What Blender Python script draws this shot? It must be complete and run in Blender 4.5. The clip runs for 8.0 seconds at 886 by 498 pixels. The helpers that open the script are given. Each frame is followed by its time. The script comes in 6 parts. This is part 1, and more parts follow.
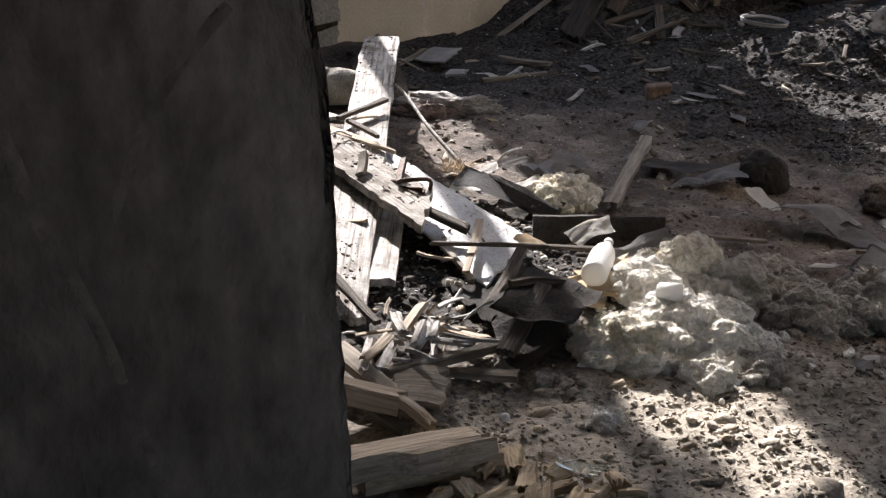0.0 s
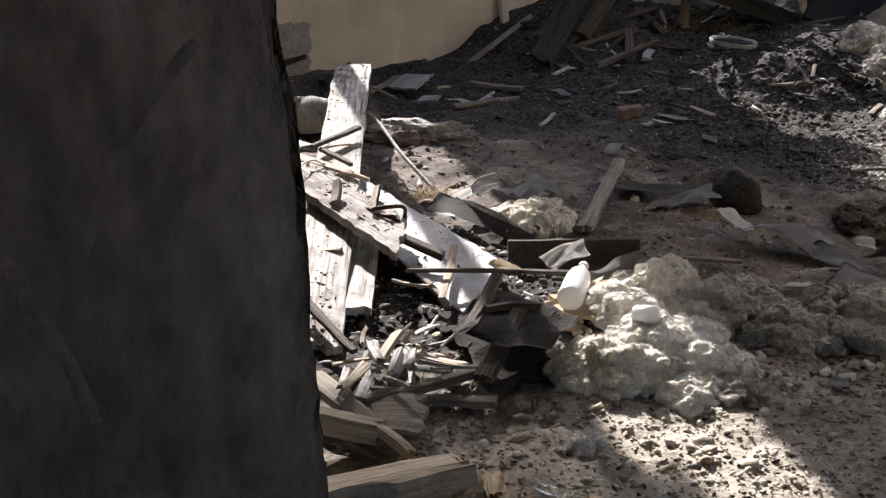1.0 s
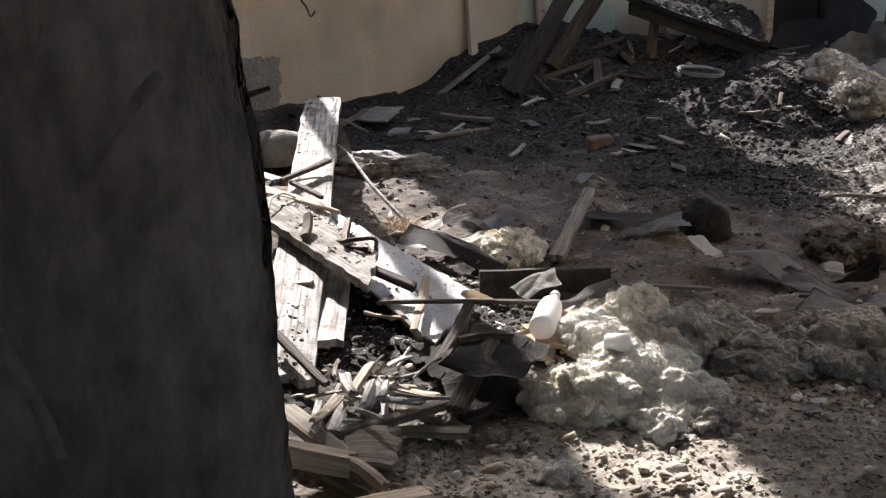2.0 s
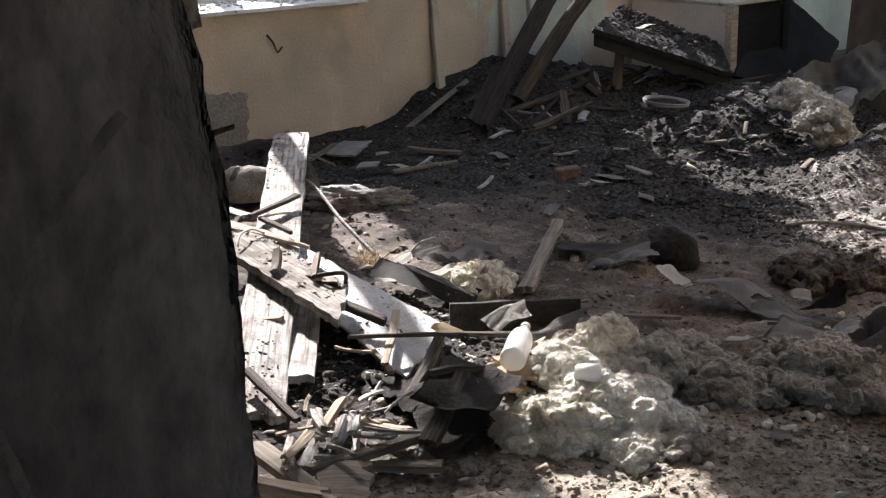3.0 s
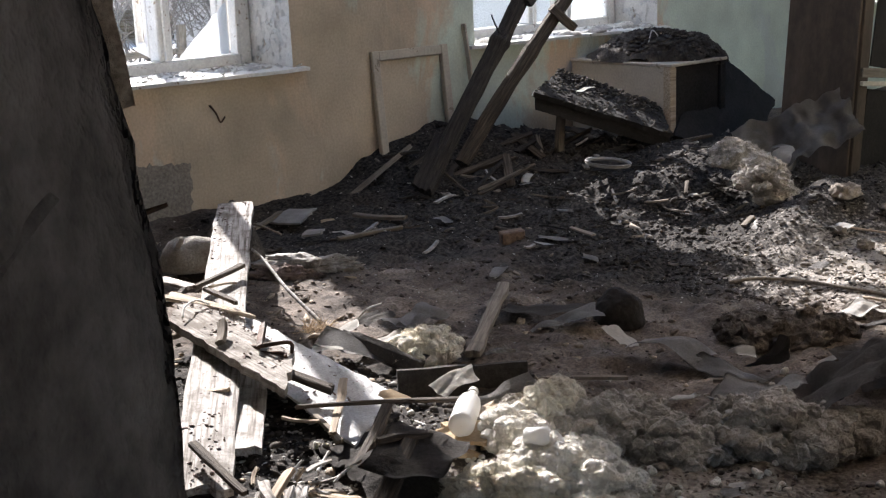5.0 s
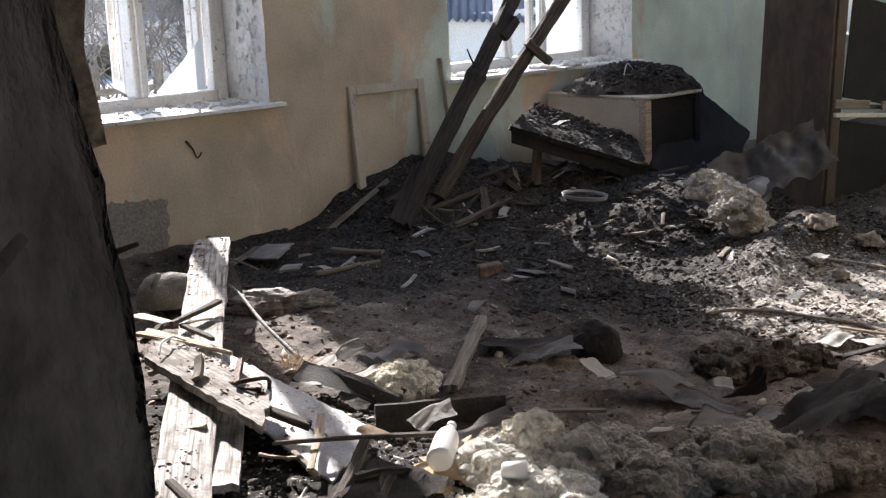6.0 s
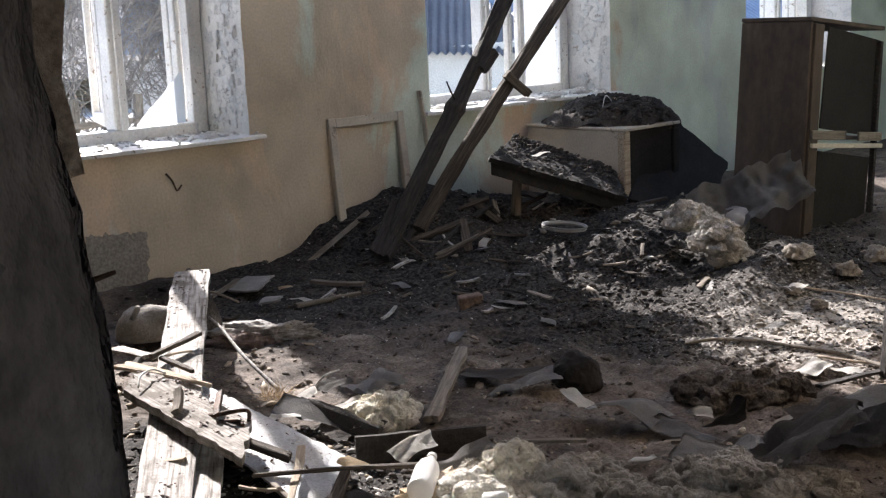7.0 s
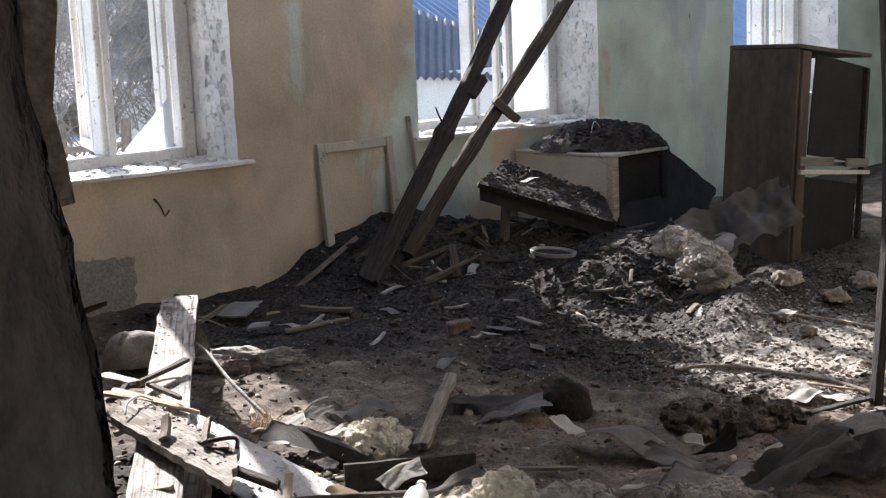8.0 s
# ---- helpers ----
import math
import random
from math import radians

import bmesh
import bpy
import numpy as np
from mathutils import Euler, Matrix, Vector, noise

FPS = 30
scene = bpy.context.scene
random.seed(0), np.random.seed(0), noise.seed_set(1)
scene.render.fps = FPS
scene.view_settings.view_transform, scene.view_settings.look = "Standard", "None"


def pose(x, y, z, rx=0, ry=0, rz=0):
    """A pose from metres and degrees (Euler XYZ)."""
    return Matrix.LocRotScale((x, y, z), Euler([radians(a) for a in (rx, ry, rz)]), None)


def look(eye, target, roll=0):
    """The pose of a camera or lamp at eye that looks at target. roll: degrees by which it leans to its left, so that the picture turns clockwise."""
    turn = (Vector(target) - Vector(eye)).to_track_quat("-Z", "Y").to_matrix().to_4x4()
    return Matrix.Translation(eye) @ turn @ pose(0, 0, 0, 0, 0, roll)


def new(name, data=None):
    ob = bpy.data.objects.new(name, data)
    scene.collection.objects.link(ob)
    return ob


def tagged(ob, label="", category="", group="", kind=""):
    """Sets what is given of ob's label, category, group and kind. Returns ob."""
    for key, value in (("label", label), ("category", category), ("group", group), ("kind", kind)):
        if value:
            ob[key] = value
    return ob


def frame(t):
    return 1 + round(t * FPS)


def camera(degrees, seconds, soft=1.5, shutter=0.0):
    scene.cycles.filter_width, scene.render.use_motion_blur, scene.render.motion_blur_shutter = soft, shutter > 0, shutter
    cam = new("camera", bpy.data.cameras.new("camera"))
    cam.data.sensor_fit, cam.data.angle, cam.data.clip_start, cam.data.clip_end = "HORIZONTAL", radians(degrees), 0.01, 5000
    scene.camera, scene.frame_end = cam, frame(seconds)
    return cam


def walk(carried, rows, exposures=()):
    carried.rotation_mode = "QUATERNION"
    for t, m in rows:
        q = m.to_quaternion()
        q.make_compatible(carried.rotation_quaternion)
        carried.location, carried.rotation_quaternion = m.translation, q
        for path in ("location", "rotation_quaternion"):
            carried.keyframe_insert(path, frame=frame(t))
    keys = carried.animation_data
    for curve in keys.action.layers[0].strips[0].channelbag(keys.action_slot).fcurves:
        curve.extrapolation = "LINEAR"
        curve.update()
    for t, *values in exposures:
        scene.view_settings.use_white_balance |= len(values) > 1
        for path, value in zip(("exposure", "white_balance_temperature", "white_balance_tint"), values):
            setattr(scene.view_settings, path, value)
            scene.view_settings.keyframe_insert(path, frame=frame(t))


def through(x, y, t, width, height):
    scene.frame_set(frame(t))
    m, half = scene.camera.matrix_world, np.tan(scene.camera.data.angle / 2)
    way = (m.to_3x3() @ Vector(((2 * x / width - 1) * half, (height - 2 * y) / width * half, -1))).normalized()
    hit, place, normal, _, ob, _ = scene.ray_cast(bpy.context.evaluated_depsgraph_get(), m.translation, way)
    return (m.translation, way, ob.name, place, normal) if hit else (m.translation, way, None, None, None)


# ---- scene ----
cam = camera(37.65, 8.0, soft=1.3)
PATH = [
    (0.0, -0.0212, 0.024, 1.4316, 69.906, -0.312, -34.708),
    (0.5, -0.0196, 0.0213, 1.437, 70.382, 0.237, -35.353),
    (1.0, -0.017, 0.0243, 1.4366, 70.998, 0.456, -36.088),
    (1.5, -0.0144, 0.0214, 1.4338, 71.692, 0.648, -36.751),
    (3.0, -0.0123, 0.0122, 1.4373, 73.805, 1.367, -38.947),
    (3.5, -0.0093, 0.0098, 1.441, 74.478, 1.656, -39.631),
    (4.0, -0.0072, 0.0099, 1.4457, 75.135, 1.9, -40.291),
    (4.5, -0.0065, 0.0052, 1.4457, 75.817, 2.079, -40.915),
    (6.0, -0.0008, -0.0053, 1.4497, 77.94, 2.457, -42.496),
    (6.5, -0.0003, -0.0107, 1.4508, 78.642, 2.629, -42.947),
    (7.0, -0.0039, -0.0152, 1.4462, 79.331, 2.547, -43.364),
    (7.5, -0.0043, -0.01, 1.4431, 79.916, 2.527, -43.694),
    (8.0, 0.0, 0.0, 1.45, 80.392, 2.366, -43.9),
]
walk(cam, [(t, pose(x, y, z, rx, ry, rz)) for t, x, y, z, rx, ry, rz in PATH])

# ---- light ----
SUN_AZ, SUN_EL = 21.55, 30.5  # degrees: azimuth from +y towards +x, height
world = bpy.data.worlds.new("world")
scene.world = world
world.use_nodes = True
wn = world.node_tree.nodes
sky = wn.new("ShaderNodeTexSky")
sky.sky_type, sky.sun_disc = "NISHITA", False
sky.sun_elevation, sky.sun_rotation = radians(SUN_EL), radians(SUN_AZ)
wn["Background"].inputs["Strength"].default_value = 0.15
world.node_tree.links.new(sky.outputs[0], wn["Background"].inputs["Color"])
sun = new("sun", bpy.data.lights.new("sun", "SUN"))
sun.data.energy, sun.data.angle, sun.data.color = 3.9, radians(0.6), (1.0, 0.975, 0.945)
to_sun = Vector((math.sin(radians(SUN_AZ)) * math.cos(radians(SUN_EL)), math.cos(radians(SUN_AZ)) * math.cos(radians(SUN_EL)), math.sin(radians(SUN_EL))))
sun.matrix_world = look((8, 16, 9), Vector((8, 16, 9)) - to_sun)
scene.view_settings.exposure = 1.82
scene.view_settings.use_white_balance = True
scene.view_settings.white_balance_temperature = 6600
scene.view_settings.white_balance_tint = 14.5

# ---- materials ----


def material(name, stops, scale=6.0, rough=0.85, bump=0.3, stretch=(1, 1, 1), fine=60.0, fine_amount=0.35, metal=0.0, vary=0.0, bump_scale=None, distance=0.01, dirt=None):
    """A rough two-scale surface: a colour ramp over coarse noise, grain on top, both in relief."""
    m = bpy.data.materials.new(name)
    m.use_nodes = True
    n, l = m.node_tree.nodes, m.node_tree.links
    b = n["Principled BSDF"]
    co = n.new("ShaderNodeTexCoord")
    mp = n.new("ShaderNodeMapping")
    mp.inputs["Scale"].default_value = stretch
    l.new(co.outputs["Object"], mp.inputs["Vector"])
    vec = mp.outputs[0]
    info = n.new("ShaderNodeObjectInfo")
    if vary:
        add = n.new("ShaderNodeVectorMath")
        add.operation = "ADD"
        mul = n.new("ShaderNodeMath")
        mul.operation = "MULTIPLY"
        mul.inputs[1].default_value = 37.0
        l.new(info.outputs["Random"], mul.inputs[0])
        l.new(vec, add.inputs[0])
        l.new(mul.outputs[0], add.inputs[1])
        vec = add.outputs[0]
    big = n.new("ShaderNodeTexNoise")
    big.inputs["Scale"].default_value, big.inputs["Detail"].default_value, big.inputs["Roughness"].default_value = scale, 6, 0.62
    l.new(vec, big.inputs["Vector"])
    ramp = n.new("ShaderNodeValToRGB")
    while len(ramp.color_ramp.elements) < len(stops):
        ramp.color_ramp.elements.new(0.5)
    for e, (p, c) in zip(ramp.color_ramp.elements, stops):
        e.position, e.color = p, (*c, 1)
    l.new(big.outputs["Fac"], ramp.inputs["Fac"])
    small = n.new("ShaderNodeTexNoise")
    small.inputs["Scale"].default_value, small.inputs["Detail"].default_value, small.inputs["Roughness"].default_value = fine, 4, 0.65
    l.new(vec, small.inputs["Vector"])
    mr = n.new("ShaderNodeMapRange")
    mr.inputs["From Min"].default_value, mr.inputs["From Max"].default_value = 0.3, 0.7
    mr.inputs["To Min"].default_value, mr.inputs["To Max"].default_value = 1 - fine_amount, 1 + fine_amount
    l.new(small.outputs["Fac"], mr.inputs["Value"])
    mix = n.new("ShaderNodeMix")
    mix.data_type, mix.blend_type = "RGBA", "MULTIPLY"
    mix.inputs["Factor"].default_value = 1
    l.new(ramp.outputs[0], mix.inputs[6])
    out = mr.outputs[0]
    if vary:
        va = n.new("ShaderNodeMapRange")
        va.inputs["To Min"].default_value, va.inputs["To Max"].default_value = 1 - vary, 1 + vary
        l.new(info.outputs["Random"], va.inputs["Value"])
        mu = n.new("ShaderNodeMath")
        mu.operation = "MULTIPLY"
        l.new(mr.outputs[0], mu.inputs[0])
        l.new(va.outputs[0], mu.inputs[1])
        out = mu.outputs[0]
    l.new(out, mix.inputs[7])
    colour = mix.outputs[2]
    if dirt:
        dn = n.new("ShaderNodeTexNoise")
        dn.inputs["Scale"].default_value, dn.inputs["Detail"].default_value, dn.inputs["Roughness"].default_value = 7, 8, 0.75
        l.new(co.outputs["Object"], dn.inputs["Vector"])
        dm = n.new("ShaderNodeMapRange")
        dm.inputs["From Min"].default_value, dm.inputs["From Max"].default_value = dirt[1] - 0.03, dirt[1] + 0.12
        dm.inputs["To Max"].default_value = 0.85
        l.new(dn.outputs["Fac"], dm.inputs["Value"])
        dx = n.new("ShaderNodeMix")
        dx.data_type = "RGBA"
        dx.inputs[7].default_value = (*dirt[0], 1)
        l.new(dm.outputs[0], dx.inputs["Factor"])
        l.new(colour, dx.inputs[6])
        colour = dx.outputs[2]
    l.new(colour, b.inputs["Base Color"])
    b.inputs["Roughness"].default_value, b.inputs["Metallic"].default_value = rough, metal
    b.inputs["Specular IOR Level"].default_value = 0.3
    bp = n.new("ShaderNodeBump")
    bp.inputs["Strength"].default_value, bp.inputs["Distance"].default_value = bump, distance
    su = n.new("ShaderNodeMath")
    su.operation = "ADD"
    l.new(big.outputs["Fac"], su.inputs[0])
    l.new(small.outputs["Fac"], su.inputs[1])
    l.new(su.outputs[0], bp.inputs["Height"])
    l.new(bp.outputs[0], b.inputs["Normal"])
    return m


def band(m, axis, lo, hi):
    """0 to 1 along one axis of the object's space, for mixing finishes of one wall."""
    n, l = m.node_tree.nodes, m.node_tree.links
    co = n.new("ShaderNodeTexCoord")
    nz = n.new("ShaderNodeTexNoise")
    nz.inputs["Scale"].default_value, nz.inputs["Detail"].default_value = 1.7, 6
    l.new(co.outputs["Object"], nz.inputs["Vector"])
    sp = n.new("ShaderNodeSeparateXYZ")
    l.new(co.outputs["Object"], sp.inputs[0])
    ma = n.new("ShaderNodeMath")
    ma.operation = "MULTIPLY_ADD"
    ma.inputs[1].default_value = 1.1 * (1 if hi > lo else -1)
    l.new(nz.outputs["Fac"], ma.inputs[0])
    l.new(sp.outputs[axis], ma.inputs[2])
    mr = n.new("ShaderNodeMapRange")
    mr.inputs["From Min"].default_value, mr.inputs["From Max"].default_value = lo + 0.55, hi + 0.55
    l.new(ma.outputs[0], mr.inputs["Value"])
    return mr.outputs[0]


def flaked(name, coats, thresholds, scale, bump=0.5, edges=0.012, zones=(), rough=0.8, stretch=(1, 1, 1)):
    """Layers of old paint: each coat is left only where a noise passes its threshold; zones shift a coat along an axis."""
    m = bpy.data.materials.new(name)
    m.use_nodes = True
    n, l = m.node_tree.nodes, m.node_tree.links
    b = n["Principled BSDF"]
    co = n.new("ShaderNodeTexCoord")
    dirt = n.new("ShaderNodeTexNoise")
    dirt.inputs["Scale"].default_value, dirt.inputs["Detail"].default_value = 2.2, 8
    l.new(co.outputs["Object"], dirt.inputs["Vector"])
    grain = n.new("ShaderNodeTexNoise")
    grain.inputs["Scale"].default_value, grain.inputs["Detail"].default_value = 70, 4
    l.new(co.outputs["Object"], grain.inputs["Vector"])
    colour, height = None, None
    for i, (c, th) in enumerate(zip(coats, thresholds)):
        rgb = n.new("ShaderNodeRGB")
        rgb.outputs[0].default_value = (*c, 1)
        if colour is None:
            colour = rgb.outputs[0]
            continue
        mp = n.new("ShaderNodeMapping")
        mp.inputs["Location"].default_value, mp.inputs["Scale"].default_value = (i * 7.3, i * 3.1, i * 5.7), stretch
        l.new(co.outputs["Object"], mp.inputs["Vector"])
        nz = n.new("ShaderNodeTexNoise")
        nz.inputs["Scale"].default_value, nz.inputs["Detail"].default_value, nz.inputs["Roughness"].default_value = scale[i], 9, 0.58
        nz.inputs["Distortion"].default_value = 0.4
        l.new(mp.outputs[0], nz.inputs["Vector"])
        value = nz.outputs["Fac"]
        for zi, axis, lo, hi, amount in zones:
            if zi == i:
                ad = n.new("ShaderNodeMath")
                ad.operation = "MULTIPLY_ADD"
                ad.inputs[1].default_value = amount
                l.new(band(m, axis, lo, hi), ad.inputs[0])
                l.new(value, ad.inputs[2])
                value = ad.outputs[0]
        mr = n.new("ShaderNodeMapRange")
        mr.inputs["From Min"].default_value, mr.inputs["From Max"].default_value = th - edges, th + edges
        l.new(value, mr.inputs["Value"])
        mix = n.new("ShaderNodeMix")
        mix.data_type = "RGBA"
        l.new(mr.outputs[0], mix.inputs["Factor"])
        l.new(colour, mix.inputs[6])
        l.new(rgb.outputs[0], mix.inputs[7])
        colour = mix.outputs[2]
        if height is None:
            height = mr.outputs[0]
        else:
            ad = n.new("ShaderNodeMath")
            ad.operation = "ADD"
            l.new(height, ad.inputs[0])
            l.new(mr.outputs[0], ad.inputs[1])
            height = ad.outputs[0]
    for tex, lo, hi in ((dirt, 0.72, 1.12), (grain, 0.9, 1.1)):
        mr = n.new("ShaderNodeMapRange")
        mr.inputs["From Min"].default_value, mr.inputs["From Max"].default_value = 0.3, 0.7
        mr.inputs["To Min"].default_value, mr.inputs["To Max"].default_value = lo, hi
        l.new(tex.outputs["Fac"], mr.inputs["Value"])
        mix = n.new("ShaderNodeMix")
        mix.data_type, mix.blend_type = "RGBA", "MULTIPLY"
        mix.inputs["Factor"].default_value = 1
        l.new(colour, mix.inputs[6])
        l.new(mr.outputs[0], mix.inputs[7])
        colour = mix.outputs[2]
    l.new(colour, b.inputs["Base Color"])
    b.inputs["Roughness"].default_value = rough
    b.inputs["Specular IOR Level"].default_value = 0.3
    ad = n.new("ShaderNodeMath")
    ad.operation = "MULTIPLY_ADD"
    ad.inputs[1].default_value = 0.25
    l.new(grain.outputs["Fac"], ad.inputs[0])
    l.new(height, ad.inputs[2])
    bp = n.new("ShaderNodeBump")
    bp.inputs["Strength"].default_value, bp.inputs["Distance"].default_value = bump, 0.004
    l.new(ad.outputs[0], bp.inputs["Height"])
    l.new(bp.outputs[0], b.inputs["Normal"])
    return m


def earth_material():
    """Trampled clay blackened by burnt debris round the fallen poles; plank shade and a sunlit ash patch painted in."""
    m = material("earth", [(0.3, (0.042, 0.034, 0.029)), (0.45, (0.115, 0.093, 0.077)), (0.58, (0.185, 0.152, 0.126)), (0.72, (0.31, 0.268, 0.228))], 4.2, 0.95, 0.8, fine=85, fine_amount=0.55, distance=0.009)
    n, l = m.node_tree.nodes, m.node_tree.links
    b = n["Principled BSDF"]
    base = b.inputs["Base Color"].links[0].from_socket
    co = n.new("ShaderNodeTexCoord")
    nz = n.new("ShaderNodeTexNoise")
    nz.inputs["Scale"].default_value, nz.inputs["Detail"].default_value = 2.6, 8
    l.new(co.outputs["Object"], nz.inputs["Vector"])
    nearest = None
    # burnt spots, the second also painting shade between planks: centre, and how quickly each fades along x and y
    for cx, cy, kx, ky in ((6.2, 5.2, 0.44, 0.56), (1.95, 3.25, 1.15, 1.0), (4.6, 6.0, 0.8, 1.5), (5.3, 3.9, 0.62, 0.8), (4.3, 5.25, 0.72, 0.9)):
        sp = n.new("ShaderNodeMapping")
        sp.inputs["Location"].default_value, sp.inputs["Scale"].default_value = (-cx * kx, -cy * ky, 0), (kx, ky, 0.0)
        l.new(co.outputs["Object"], sp.inputs["Vector"])
        ln = n.new("ShaderNodeVectorMath")
        ln.operation = "LENGTH"
        l.new(sp.outputs[0], ln.inputs[0])
        if nearest is None:
            nearest = ln.outputs["Value"]
        else:
            mn = n.new("ShaderNodeMath")
            mn.operation = "MINIMUM"
            l.new(nearest, mn.inputs[0])
            l.new(ln.outputs["Value"], mn.inputs[1])
            nearest = mn.outputs[0]
    ad = n.new("ShaderNodeMath")
    ad.operation = "MULTIPLY_ADD"
    ad.inputs[1].default_value = 0.9
    l.new(nz.outputs["Fac"], ad.inputs[0])
    l.new(nearest, ad.inputs[2])
    mr = n.new("ShaderNodeMapRange")
    mr.inputs["From Min"].default_value, mr.inputs["From Max"].default_value = 1.55, 1.15
    l.new(ad.outputs[0], mr.inputs["Value"])
    soot_and_shade = n.new("ShaderNodeMix")
    soot_and_shade.data_type, soot_and_shade.blend_type = "RGBA", "MIX"
    char = n.new("ShaderNodeValToRGB")
    char.color_ramp.elements[0].color, char.color_ramp.elements[1].color = (0.013, 0.0115, 0.0105, 1), (0.115, 0.10, 0.087, 1)
    char.color_ramp.elements[0].position, char.color_ramp.elements[1].position = 0.42, 0.78
    sn = n.new("ShaderNodeTexNoise")
    sn.inputs["Scale"].default_value, sn.inputs["Detail"].default_value = 55, 6
    l.new(co.outputs["Object"], sn.inputs["Vector"])
    l.new(sn.outputs["Fac"], char.inputs["Fac"])
    l.new(mr.outputs[0], soot_and_shade.inputs["Factor"])
    l.new(base, soot_and_shade.inputs[6])
    l.new(char.outputs[0], soot_and_shade.inputs[7])
    dust = n.new("ShaderNodeMix")
    dust.data_type = "RGBA"
    dust.inputs[7].default_value = (0.52, 0.465, 0.385, 1)
    dp = n.new("ShaderNodeMapping")
    dp.inputs["Location"].default_value, dp.inputs["Scale"].default_value = (-1.85 * 0.75, -1.75 * 0.95, 0), (0.75, 0.95, 0)
    l.new(co.outputs["Object"], dp.inputs["Vector"])
    dl = n.new("ShaderNodeVectorMath")
    dl.operation = "LENGTH"
    l.new(dp.outputs[0], dl.inputs[0])
    da = n.new("ShaderNodeMath")
    da.operation = "MULTIPLY_ADD"
    da.inputs[1].default_value = 1.4
    l.new(sn.outputs["Fac"], da.inputs[0])
    l.new(dl.outputs["Value"], da.inputs[2])
    dr = n.new("ShaderNodeMapRange")
    dr.inputs["From Min"].default_value, dr.inputs["From Max"].default_value, dr.inputs["To Max"].default_value = 1.55, 0.9, 0.75
    l.new(da.outputs[0], dr.inputs["Value"])
    l.new(dr.outputs[0], dust.inputs["Factor"])
    l.new(soot_and_shade.outputs[2], dust.inputs[6])
    # pale ash colour painted where sun falls on the mound, brightening that patch
    sunlit_ash = n.new("ShaderNodeMix")
    sunlit_ash.data_type = "RGBA"
    sunlit_ash.inputs[7].default_value = (0.50, 0.46, 0.41, 1)
    ap = n.new("ShaderNodeMapping")
    ap.inputs["Location"].default_value, ap.inputs["Scale"].default_value = (-5.0 * 1.0, -2.9 * 1.05, 0), (1.0, 1.05, 0)
    l.new(co.outputs["Object"], ap.inputs["Vector"])
    al = n.new("ShaderNodeVectorMath")
    al.operation = "LENGTH"
    l.new(ap.outputs[0], al.inputs[0])
    aa = n.new("ShaderNodeMath")
    aa.operation = "MULTIPLY_ADD"
    aa.inputs[1].default_value = 2.0
    l.new(sn.outputs["Fac"], aa.inputs[0])
    l.new(al.outputs["Value"], aa.inputs[2])
    ar = n.new("ShaderNodeMapRange")
    ar.inputs["From Min"].default_value, ar.inputs["From Max"].default_value, ar.inputs["To Max"].default_value = 1.66, 1.2, 0.75
    l.new(aa.outputs[0], ar.inputs["Value"])
    l.new(ar.outputs[0], sunlit_ash.inputs["Factor"])
    l.new(dust.outputs[2], sunlit_ash.inputs[6])
    l.new(sunlit_ash.outputs[2], b.inputs["Base Color"])
    return m


def film_material(name, colour, through, clear=0.0):
    """Cloudy plastic that lets some light through."""
    m = bpy.data.materials.new(name)
    m.use_nodes = True
    n, l = m.node_tree.nodes, m.node_tree.links
    b = n["Principled BSDF"]
    b.inputs["Base Color"].default_value, b.inputs["Roughness"].default_value = (*colour, 1), 0.35
    tr = n.new("ShaderNodeBsdfTranslucent")
    tr.inputs["Color"].default_value = (*colour, 1)
    mx = n.new("ShaderNodeMixShader")
    nz = n.new("ShaderNodeTexNoise")
    nz.inputs["Scale"].default_value, nz.inputs["Detail"].default_value = 9, 5
    co = n.new("ShaderNodeTexCoord")
    l.new(co.outputs["Object"], nz.inputs["Vector"])
    mr = n.new("ShaderNodeMapRange")
    mr.inputs["To Min"].default_value, mr.inputs["To Max"].default_value = through - 0.15, through + 0.15
    l.new(nz.outputs["Fac"], mr.inputs["Value"])
    l.new(mr.outputs[0], mx.inputs[0])
    l.new(b.outputs[0], mx.inputs[1])
    l.new(tr.outputs[0], mx.inputs[2])
    out = mx.outputs[0]
    if clear:
        tp, mc = n.new("ShaderNodeBsdfTransparent"), n.new("ShaderNodeMixShader")
        mc.inputs[0].default_value = clear
        l.new(out, mc.inputs[1])
        l.new(tp.outputs[0], mc.inputs[2])
        out = mc.outputs[0]
    l.new(out, n["Material Output"].inputs["Surface"])
    bp = n.new("ShaderNodeBump")
    bp.inputs["Strength"].default_value, bp.inputs["Distance"].default_value = 0.4, 0.02
    l.new(nz.outputs["Fac"], bp.inputs["Height"])
    l.new(bp.outputs[0], b.inputs["Normal"])
    return m


def glass_material():
    m = bpy.data.materials.new("dirty_glass")
    m.use_nodes = True
    b = m.node_tree.nodes["Principled BSDF"]
    b.inputs["Base Color"].default_value = (0.86, 0.93, 0.92, 1)
    b.inputs["Roughness"].default_value, b.inputs["Transmission Weight"].default_value, b.inputs["IOR"].default_value = 0.08, 1.0, 1.45
    return m


